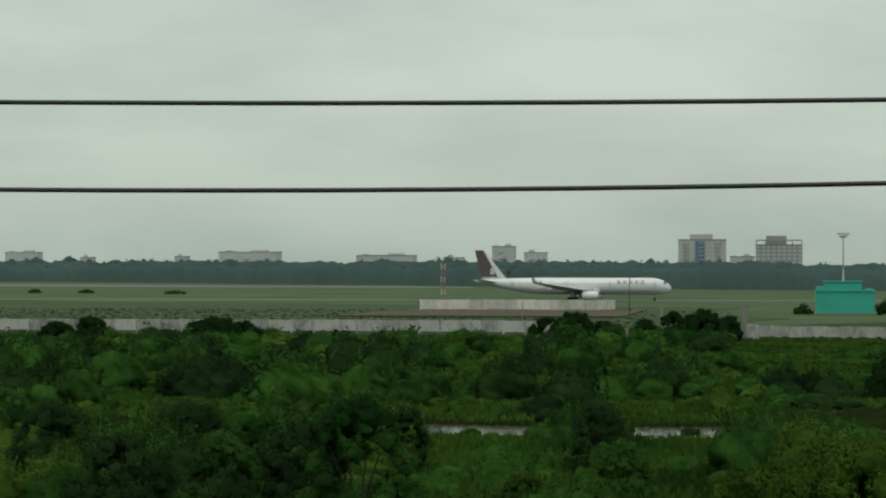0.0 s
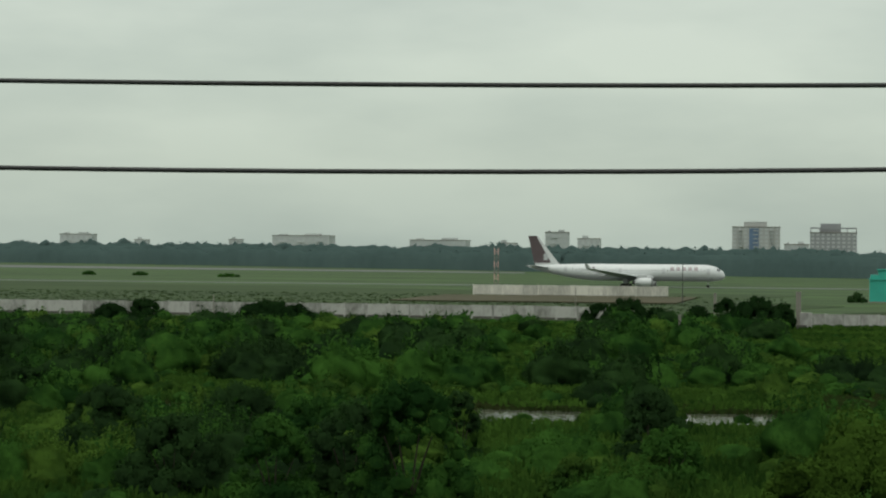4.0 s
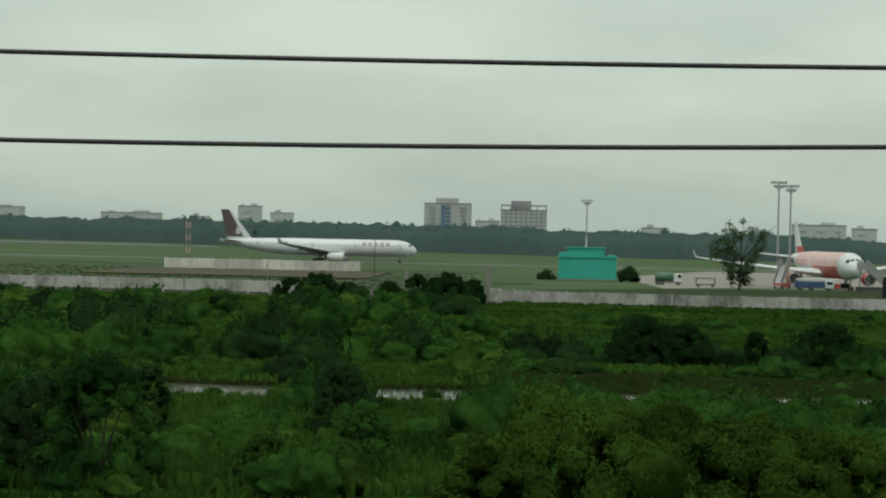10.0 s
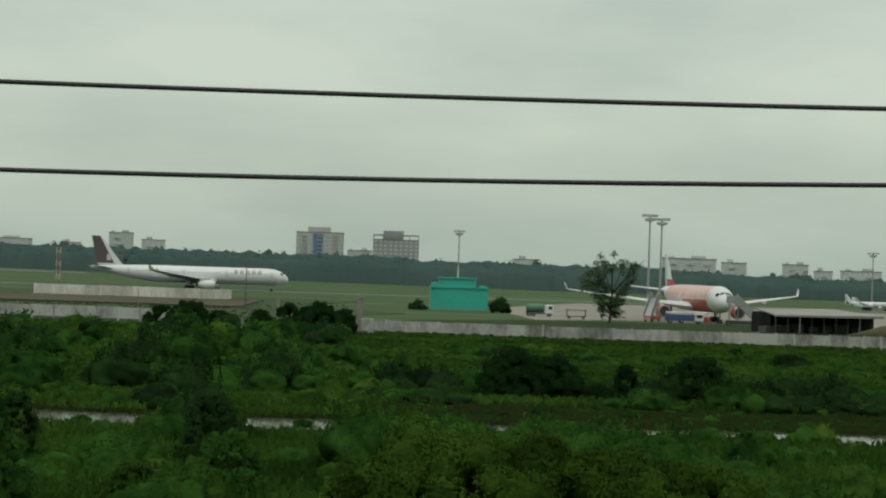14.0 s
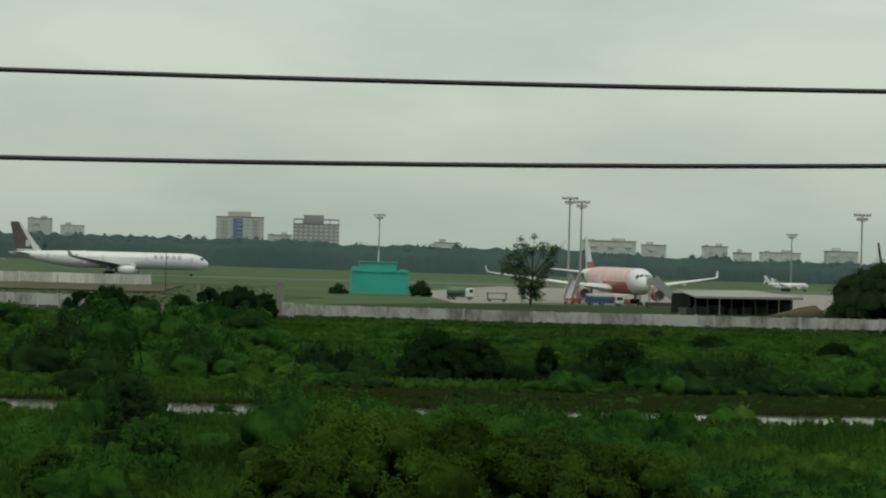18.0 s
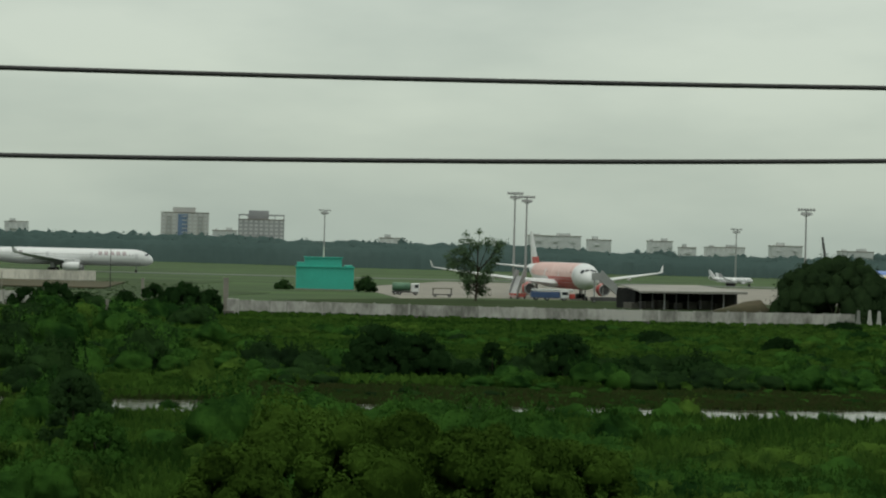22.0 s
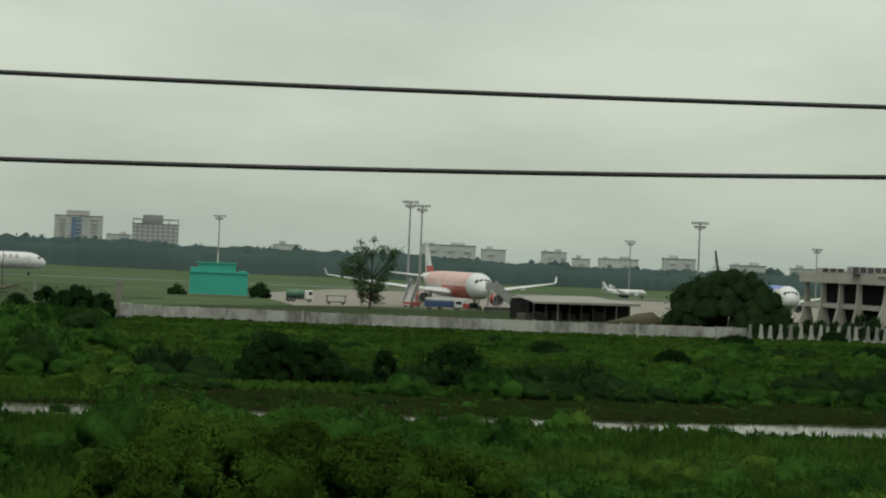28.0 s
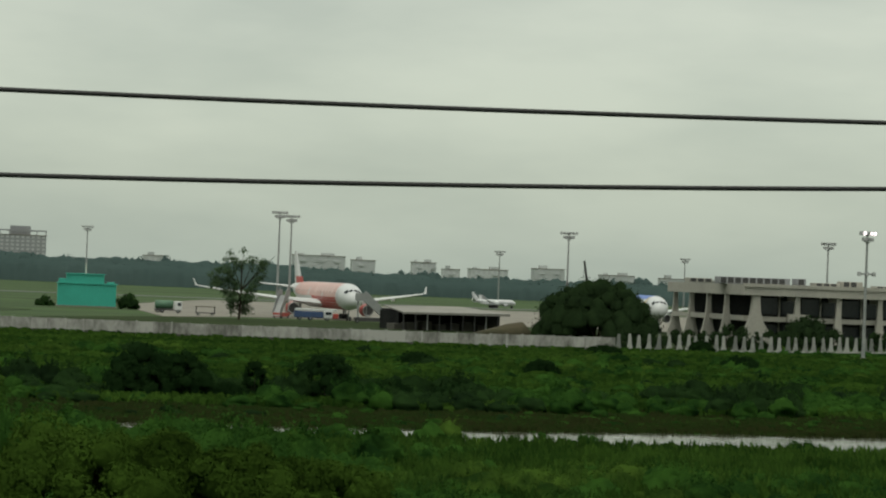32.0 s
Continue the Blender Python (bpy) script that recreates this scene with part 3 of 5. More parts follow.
OPEN_WATER = ((-668, -462), (-310, -62), (425, 462), (540, 590), (622, 700), (815, 1700))
scrub = {}
y = 100.0
while y < 545:
    step = 2.4 if y < 150 else (2.9 if y < 270 else 4.3)
    x = -0.345 * y - 4
    while x < 0.345 * y + 4:
        px, py = x + rng.uniform(-0.45, 0.45) * step, y + rng.uniform(-0.45, 0.45) * step
        x += step
        n, f = canal(px)
        a = FOCAL * math.atan2(px, py)
        if py > 446 + max(0.0, (a - 790) * 0.11):
            continue
        if in_pond(px, py) or n - 0.8 < py < f + 1 or (py < shore(px) + 0.1 and px < -3.5):
            continue
        v = patch(px, py)
        clump = noise.noise((px * 0.13, py * 0.065, 11.0)) + 0.35 * noise.noise((px * 0.3, py * 0.15, 4.0))
        # tall growth to the west, low and grassy to the east beyond the canal
        if py < n:
            h = 0.9 + 0.7 * v
            if clump > 0.22 and rng.random() < 0.75:
                h = 1.6 + 3.4 * clump + 0.6 * v
            if px > 4 and py > 118:
                h = 0.9 + 0.7 * v + (1.4 * clump + 0.5 if clump > 0.15 else 0)
            if py < 118 and px > 12:
                h = 1.7 + 1.0 * v
        elif a < -75:
            h = 0.9 + 0.8 * v
            if clump > 0.19 and rng.random() < 0.8:
                h = 1.7 + 4.0 * clump + 0.7 * v
            if py < f + 14:
                h *= 0.45
            if py > 330:
                h = min(h, 3.2)
            if a < -395 and py > 300:
                h = min(h, max(0.3, EYE_Z - (114 + 14 * noise.noise((px * 0.12, 2.0, 9.0))) * py / FOCAL))
        else:
            h = 0.8 + 0.9 * v + 0.7 * clump
            if py < f + 24:
                h = 0.3 + 0.012 * (py - f) + max(0.0, clump) * 0.8
            elif py < f + 62:
                h = 1.1 + 1.5 * max(0.0, clump + 0.2) + 0.5 * v
            if py > 395:
                h = min(h, 0.55 if a < 780 else 0.85)
        opened = py < n and any(lo < a + 30 * noise.noise((px * 0.4, py * 0.3, 2.0)) < hi for lo, hi in OPEN_WATER)
        if f + 8 < py < 250 and (120 < a < 345 or 480 < a < 560):
            h = min(h, 0.7)
        if n - 8 < py < n and not opened:
            h = max(h, 1.6)
        if px > 4 and py < n - 8:
            h = max(h, 1.2) + 0.5 * max(0.0, clump)
        if h < 0.42 or (h < 1.1 and rng.random() < 0.72):
            continue
        h = min(4.8, h * rng.uniform(0.7, 1.3))
        if opened:
            h = min(h, 12.0 * (1 - py / n) * (0.6 + 0.7 * max(0.0, noise.noise((px * 0.22, 3.0, 8.0)))) - 0.1)
            if h < 0.25:
                continue

        w = (1.0 + 0.85 * h) / 3.8 * rng.uniform(0.8, 1.3) * (1.0 if py < 270 else 1.25)
        shade = noise.noise((px * 0.07, py * 0.045, 21.0)) + 0.22 * noise.noise((px * 0.3, py * 0.2, 5.0)) + rng.normal() * 0.05
        shade -= 0.16 * (h - 1.6)
        tone = "dark" if shade < -0.34 else "bright" if shade > 0.06 else "green"
        if py > f and a > -40:
            tone = "dark" if shade < -0.4 else "bright" if shade > 0.3 else "green"
            if py < f + 62:
                tone = "dark" if shade < 0.08 else "green"
        if py < n and px > 0:
            tone = "bright" if py < 118 else "green" if tone == "dark" else tone
        zone = "near" if py < 150 else "mid" if py < 270 else "far"
        protos = {"near": near_tall if h > 2.2 else near_shrubs, "mid": mid_tall if h > 2.2 else mid_shrubs, "far": far_shrubs}[zone]
        scrub.setdefault((zone, tone), []).append(placed(protos[int(rng.integers(len(protos)))], px, py, -0.12, w, h / 2.6, rng.uniform(0, 6.28)))
    y += step * 0.9
WHERE = {"near": "round the pond", "mid": "along the canal", "far": "before the boundary wall"}
TONE = {"dark": (leaf_dark, "dark green dense scrub "), "green": (leaf, "tangled green scrub "), "bright": (leaf_bright, "fresh yellow-green scrub ")}
for (zone, tone), items in scrub.items():
    merged("scrub", items, TONE[tone][0], TONE[tone][1] + WHERE[zone], "scrub")


def tufts(count, x_of_y, y0, y1, size, tall, x_min=-999.0):
    """Upright tufts of grass and herbs, scattered."""
    py = np.sqrt(rng.uniform(y0 ** 2, y1 ** 2, count))
    px = rng.uniform(-1, 1, count) * x_of_y * py
    keep = np.array([a > x_min and ground_z(a, b) > -0.5 and not (b < 118 and a < -1) and not canal(a)[0] - 0.5 < b < canal(a)[1] + (26 if a > -2 else 0) for a, b in zip(px, py)])
    px, py = px[keep], py[keep]
    k = len(px)
    ang = rng.uniform(0, 3.14, k)
    s = size * rng.uniform(0.5, 1.5, k)
    bank = np.array([180 < b < canal(a)[0] for a, b in zip(px, py)])
    z = tall * rng.uniform(0.4, 1.4, k) * np.where(bank, 0.35, 1.0)
    lean = rng.normal(size=(k, 2)) * 0.3 * tall
    dx, dy = np.cos(ang) * s, np.sin(ang) * s
    b0 = np.stack([px - dx, py - dy, np.full(k, -0.05)], 1)
    b1 = np.stack([px + dx, py + dy, np.full(k, -0.05)], 1)
    t1 = np.stack([px + dx * 1.3 + lean[:, 0], py + dy * 1.3 + lean[:, 1], z], 1)
    t0 = np.stack([px - dx * 1.3 + lean[:, 0], py - dy * 1.3 + lean[:, 1], z * 0.8], 1)
    return np.stack([b0, b1, t1, t0], 1)


tagged(new("grass", quads_mesh("grass", np.concatenate([tufts(50000, 0.36, 100, 240, 0.14, 0.6), tufts(40000, 0.36, 118, 200, 0.07, 0.8), tufts(40000, 0.36, 215, 452, 0.35, 0.6), tufts(60000, 0.36, 100, 192, 0.08, 1.0, 3.0)]), blade)), "long green grass and weeds between the shrubs", "grass", kind="stuff")


def field_tufts():
    k = 9000
    py = rng.uniform(478, 760, k)
    px = rng.uniform(-0.34, rng.uniform(-0.09, -0.02, k)) * py
    ang, s, z = rng.uniform(0, 3.14, k), rng.uniform(0.2, 0.6, k), rng.uniform(0.05, 0.35, k)
    dx, dy = np.cos(ang) * s, np.sin(ang) * s
    o = np.full(k, -0.02)
    return np.stack([np.stack([px - dx, py - dy, o], 1), np.stack([px + dx, py + dy, o], 1), np.stack([px + dx, py + dy, z], 1), np.stack([px - dx, py - dy, z * 0.8], 1)], 1)


tagged(new("tall_grass", quads_mesh("tall_grass", field_tufts(), grass_tall)), "tall dull green grass inside the boundary wall", "grass", kind="stuff")


def shore_weeds():
    k = 9000
    px = rng.uniform(-60, -3, k)
    py = np.array([shore(a) for a in px]) + rng.normal(size=k) * 0.7 - 0.3
    side = rng.random(k) < 0.2
    py = np.where(side, rng.uniform(90, 117, k), py)
    px = np.where(side, -4.5 + 1.5 * np.sin(py * 0.2) + rng.normal(size=k) * 0.6, px)
    ang, s, z = rng.uniform(0, 3.14, k), rng.uniform(0.04, 0.12, k), rng.uniform(-0.3, 0.4, k) * rng.uniform(0.4, 1.3, k)
    dx, dy = np.cos(ang) * s, np.sin(ang) * s
    o = np.full(k, -0.8)
    return np.stack([np.stack([px - dx, py - dy, o], 1), np.stack([px + dx, py + dy, o], 1), np.stack([px + dx * 0.3 + s, py + dy * 0.3, z], 1), np.stack([px - dx * 0.3 + s, py - dy * 0.3, z * 0.9], 1)], 1)


tagged(new("shore_weeds", quads_mesh("shore_weeds", shore_weeds(), blade)), "dark weeds along the pond's edge", "weeds", kind="stuff")


def reed_belt():
    k = 40000
    px = rng.uniform(-90, 110, k)
    f = np.array([canal(a)[1] for a in px])
    py = f + rng.random(k) ** 1.4 * np.where(px > -2, 30.0, 9.0)
    ang, s, z = rng.uniform(0, 3.14, k), rng.uniform(0.08, 0.22, k), rng.uniform(0.05, 0.5, k) * (0.6 + 0.4 * np.sin(px * 0.7) * np.sin(px * 0.23 + py * 0.3))
    dx, dy = np.cos(ang) * s, np.sin(ang) * s
    o = np.full(k, -0.4)
    return np.stack([np.stack([px - dx, py - dy, o], 1), np.stack([px + dx, py + dy, o], 1), np.stack([px + dx, py + dy, z], 1), np.stack([px - dx, py - dy, z * 0.9], 1)], 1)


tagged(new("reeds", quads_mesh("reeds", reed_belt(), reed)), "brownish reeds on the far canal bank", "reeds", kind="stuff")


def belt(a):
    """Distance of the front of the far trees: they stand further off to the west."""
    return float(np.interp(a, (-1700, -1300, -700, -235, 200, 1800), (2450, 2300, 1880, 1540, 1420, 1420)))


def far_wood():
    protos = [foliage(rng, lobed(rng, 19, 14, 9, 0.5, 0.95, 0), 110, 0.8, core=0.95, fuzz=0.1, lift=0.8) for _ in range(6)]
    items = []
    for row, (back, h0) in enumerate(((0, 14.0), (80, 16.0), (210, 17.8))):
        def tall(a, h):
            if a > 0:
                h *= 0.9 - 0.22 * min(1.0, max(0.0, (a - 430) / 200))
            return EYE_Z + (h - EYE_Z) * (belt(a) + back) / (1450 + back)

        a = -1680.0
        while a < 1750:
            x, y = at(a, belt(a) + back + rng.uniform(14, 26) * belt(a) / 1450)
            h = tall(a, h0 * (0.80 + 0.34 * rng.random()) + 1.3 * noise.noise((a * 0.011, row, 0)))
            if a > 100 and row == 2 and rng.random() < 0.25:
                h += rng.uniform(1.5, 3.5)
            items.append(placed(protos[int(rng.integers(6))], x, y, -0.5, rng.uniform(0.8, 1.2) * belt(a) / 1450, h / 14, rng.uniform(0, 6.28)))
            a += 22
        # the closed canopy in front of the crowns
        prof = [(-9, 0.0), (-8.6, 0.3), (-7.9, 0.55), (-6.5, 0.74), (-4.5, 0.86), (-1, 0.93), (4, 0.95), (10, 0.8)]
        grid = []
        a = -1700.0
        while a < 1770:
            h = tall(a, h0 * (0.94 + 0.16 * noise.noise((a * 0.045, row, 3.0))) + 1.3 * noise.noise((a * 0.011, row, 0)))
            line = []
            for dy, z in prof:
                x, y = at(a, belt(a) + back + 5.0 + dy * 1.1 + 2.0 * noise.noise((a * 0.09, dy * 0.3, row)))
                line.append((x, y, z * h + 0.5 * noise.noise((a * 0.12, dy * 0.5, row + 5.0))))
            grid.append(line)
            a += 4.0
        g = np.array(grid)
        q = np.stack([g[:-1, :-1], g[1:, :-1], g[1:, 1:], g[:-1, 1:]], 2).reshape(-1, 4, 3)
        face = np.cross(q[:, 1] - q[:, 0], q[:, 3] - q[:, 0])
        face = face / np.linalg.norm(face, axis=1)[:, None] * 0.3 + (0, 0, 0.75)
        face /= np.linalg.norm(face, axis=1)[:, None]
        items.append((q, np.zeros((0, 3, 3)), face, np.zeros((0, 3, 3))))
    # the belt's haze lies in its leaf colour, not in the air
    return merged("wood", items, leaf_hazed, "distant belt of dark trees beyond the runway, greyed in colour for haze", "trees")


far_wood()


def broad_tree(a, d, w, h, label, seed, mat, leaves=9000, size=0.28, lobes=56, low=0.3, skirt=16, core=0.85):
    x, y = at(a, d)
    return plant("broad_tree", x, y, w, h, leaves, size, lobes, mat, label, "tree", "", seed, 5, low, skirt=skirt, core=core)


broad_tree(995, 545, 25.5, 12.2, "wide dark dome-shaped tree inside the boundary wall", 41, leaf_shade, 12000, lobes=64, skirt=44, core=0.95)
broad_tree(1362, 535, 10.5, 6.6, "dark rounded tree in front of the terminal", 42, leaf_shade, 1500, 0.36, 14)
broad_tree(168, 690, 5.6, 4.4, "dark rounded bush beside the teal building", 43, leaf_dark, 500, 0.34, 7)
broad_tree(22, 700, 5.4, 2.6, "low dark bush beside the teal building", 44, leaf_dark, 400, 0.34, 6)
for k in range(22):
    x, y = at(1044 + 23 * k, 475 + 0.143 * 23 * k + rng.uniform(-1, 1.5))
    h = 3.5 + 0.9 * math.sin(k * 1.7) + (0.8 if 5 < k < 12 else 0)
    plant("hedge_bush", x, y, rng.uniform(3.0, 4.6), h, 450, 0.28, 12, leaf_shade, "dark clipped bush behind the picket fence", "shrub", "bushes by the terminal", 60 + k, skirt=4)


def sparse_tree(a, d, h):
    """A thin tree with bare limbs and separate clumps of leaves."""
    x, y = at(a, d)
    ob = thing("sparse_tree", pose(x, y, 0), "tall sparse tree with separate leaf clumps behind the wall", "tree")
    rs = np.random.default_rng(5)
    bm, lobes = bmesh.new(), []
    tube(bm, (0, 0, -0.2), (0.4, 0, h * 0.4), 0.26, 0.2, 8)
    tube(bm, (0.4, 0, h * 0.4), (0.2, 0, h * 0.8), 0.2, 0.08, 8)
    limbs = [(-6.0, 0.55, 0.62), (-4.2, 0.68, 0.76), (-2.0, 0.62, 0.92), (0.6, 0.7, 0.98), (2.4, 0.6, 0.9), (4.6, 0.62, 0.84), (6.2, 0.6, 0.95), (3.4, 0.4, 0.64), (-3.0, 0.35, 0.48), (1.4, 0.3, 0.46), (-1.2, 0.45, 0.6), (-4.8, 0.4, 0.52), (4.6, 0.45, 0.68), (-2.6, 0.3, 0.36), (2.4, 0.28, 0.34), (-5.6, 0.5, 0.74), (0.4, 0.3, 0.3), (-1.8, 0.24, 0.2), (1.6, 0.24, 0.18), (-3.2, 0.5, 0.86)]
    for lx, z0, z1 in limbs:
        lx *= 1.2
        ly = rs.uniform(-3, 3)
        tube(bm, (0.3, 0, h * (z0 - 0.18)), (lx, ly, h * z1), 0.10, 0.03, 6)
        for _ in range(5):
            f = rs.uniform(0.45, 1.0)
            lobes.append((0.3 + (lx - 0.3) * f + rs.normal() * 0.6, ly * f + rs.normal() * 0.6, h * (z0 - 0.18) + h * (z1 - z0 + 0.18) * f + rs.normal() * 0.5, rs.uniform(0.7, 1.45)))
    part("trunk", bm, bark, ob)
    leafage = foliage(rs, lobes, 6500, 0.22, 0.3, fuzz=0.28)
    crown = new("crown", quads_mesh("crown", leafage[0], leaf_grey, *leafage[1:]))
    crown.parent = ob
    return ob


sparse_tree(362, 602, 15.6)


# ---- boundary wall, fence and other walls ----
def wall_run(name, pts, h, mat, label, panel=3.0, cope=0.12):
    """A wall of separate panels with posts along a line."""
    ob = tagged(new(name), label, "wall", kind="structure")
    meshes = {}
    for (x0, y0), (x1, y1) in zip(pts, pts[1:]):
        length = math.hypot(x1 - x0, y1 - y0)
        count = max(1, round(length / panel))
        step = length / count
        turn = math.degrees(math.atan2(y1 - y0, x1 - x0))
        for k in range(count):
            key = round(step, 3)
            if key not in meshes:
                a = part("panel", boxes((0.16, step - 0.16, -0.08, 0.08, 0.5, h)), mat)
                b = part("pier", boxes((-0.16, 0.16, -0.14, 0.14, -0.2, h + cope)), mat)
                c = part("plinth", boxes((0.16, step - 0.16, -0.12, 0.12, -0.2, 0.5)), wall_grime)
                meshes[key] = [o.data for o in (a, b, c)]
                for o in (a, b, c):
                    bpy.data.objects.remove(o)
            f = k / count
            for nm, me in zip(("panel", "pier", "plinth"), meshes[key]):
                o = new(nm, me)
                o.parent = ob
                o.matrix_basis = pose(x0 + (x1 - x0) * f, y0 + (y1 - y0) * f, rng.uniform(-0.05, 0.05), 0, 0, turn)
    return ob


wall_run("wall_west", [at(-1640, 508), at(-1340, 500), at(-800, 488), at(-390, 476)], 2.55, wall_paint, "long weathered whitewashed boundary wall", 4.0)
wall_run("wall_east", [at(-62, 447), at(370, 442), at(780, 448), at(1030, 458)], 2.35, wall_paint, "long weathered whitewashed boundary wall with dark plinth", 3.0)
wall_run("wall_field", [at(-651, 742), at(-306, 740)], 3.2, white_wall, "long white wall with dark streaks in the airfield", 4.5)


def picket():
    bm = bmesh.new()
    prof = [(0.85, 0.0), (0.70, 0.3), (0.48, 0.75), (0.34, 1.4), (0.27, 2.2), (0.24, 2.9), (0.10, 3.1)]
    return loft(bm, [[(-r, -0.12, z), (r, -0.12, z), (r, 0.12, z), (-r, 0.12, z)] for r, z in prof])


fence = tagged(new("fence_pickets"), "row of pale flared concrete fence pickets", "fence", kind="structure")
me = part("picket", picket(), picket_grey)
picket_mesh = me.data
bpy.data.objects.remove(me)
(fx0, fy0), (fx1, fy1) = at(1036, 464), at(1624, 545)
count = round(math.hypot(fx1 - fx0, fy1 - fy0) / 2.6)
for k in range(count + 1):
    o = new("picket", picket_mesh)
    o.parent = fence
    o.matrix_basis = pose(fx0 + (fx1 - fx0) * k / count + rng.normal() * 0.12, fy0 + (fy1 - fy0) * k / count, -0.05 - abs(rng.normal()) * 0.15, 0, rng.normal() * 1.2, 0)
part("base_beam", loft(bmesh.new(), [[(fx0 - 0.5, fy0 - 0.2, z), (fx1 + 0.5, fy1 - 0.2, z), (fx1 + 0.5, fy1 + 0.2, z), (fx0 - 0.5, fy0 + 0.2, z)] for z in (-0.2, 0.28)]), picket_grey, fence)


def post(name, a, d, h, r, mat, label, square=False):
    x, y = at(a, d)
    ob = thing(name, pose(x, y, 0), label, "post")
    if square:
        part("shaft", boxes((-r, r, -r, r, -0.2, h), bevel=0.03), mat, ob)
        part("cap", boxes((-r * 1.15, r * 1.15, -r * 1.15, r * 1.15, h - 0.02, h + 0.15)), mat, ob)
    else:
        part("shaft", tubes(((0, 0, -0.2), (0, 0, h), r, r * 0.7)), mat, ob)
        part("cap", tubes(((0, 0, h), (0, 0, h + 0.12), r, r * 0.5)), dark_steel, ob)
    return ob


post("gate_pillar", -79, 440, 6.0, 0.42, concrete, "tall grey concrete pillar among bushes", True)
post("pole", -1110, 470, 4.2, 0.14, concrete, "slim pale pole beside the wall")
post("pole", -282, 640, 9.6, 0.12, dark_steel, "thin dark pole in the grass")
post("pole", -470, 590, 4.5, 0.12, concrete, "slim pale pole beside the wall")
post("pole", -225, 470, 5.2, 0.25, concrete, "weathered concrete post among bushes", True)


def ruin():
    x, y = at(-262, 405)
    ob = thing("ruined_wall", pose(x, y, 0), "low pale broken concrete wall among bushes", "wall")
    part("slab", boxes((-2.3, -1.9, -0.15, 0.15, -0.2, 2.9)), concrete, ob)
    part("slab", boxes((-1.9, 2.3, -0.1, 0.1, -0.2, 1.5)), concrete, ob)
    x, y = at(-66, 432)
    ob = thing("gate_block", pose(x, y, 0), "small pale concrete block by the pillar", "wall")
    part("block", boxes((-1.0, 1.0, -0.6, 0.6, -0.2, 2.9), bevel=0.05), wall_paint, ob)
    part("block", boxes((-1.4, 0.2, -0.9, 0.4, -0.2, 0.9), bevel=0.05), wall_grime, ob)


ruin()


def mast():
    x, y = at(-611, 960)
    ob = thing("radio_mast", pose(x, y, 0), "red and white lattice mast in the grass", "mast")
    for k in range(6):
        z0, z1 = k * 2.3, (k + 1) * 2.3
        bm = bmesh.new()
        for sx, sy in ((-1, -1), (1, -1), (1, 1), (-1, 1)):
            tube(bm, (sx * 0.7, sy * 0.7, z0), (sx * 0.7, sy * 0.7, z1), 0.09, n=5)
            tube(bm, (sx * 0.7, -sy * 0.7, z0), (-sx * 0.7, -sy * 0.7, z1) if sx == sy else (sx * 0.7, sy * 0.7, z1), 0.06, n=5)
        part("section", bm, aircraft_pink if k % 2 else concrete, ob)


mast()


# ---- overhead cables ----
def cable(z2, z1, z0, label):
    bm = bmesh.new()
    n, r = 8, 0.0112
    rings = []
    for k in range(61):
        x = -15 + 0.5 * k
        z = EYE_Z + z0 + z1 * x + z2 * x * x
        rings.append([(x, 12 + r * math.cos(j * 6.283 / n), z + r * math.sin(j * 6.283 / n)) for j in range(n)])
    loft(bm, rings)
    return tagged(part("overhead_cable", bm, cable_black, smooth=True), label, "cable", "overhead cables")


cable(0.00217, 0.00232, 0.7613, "black overhead cable, the upper of two")
cable(0.00340, 0.01482, 0.3826, "black overhead cable, the lower of two")


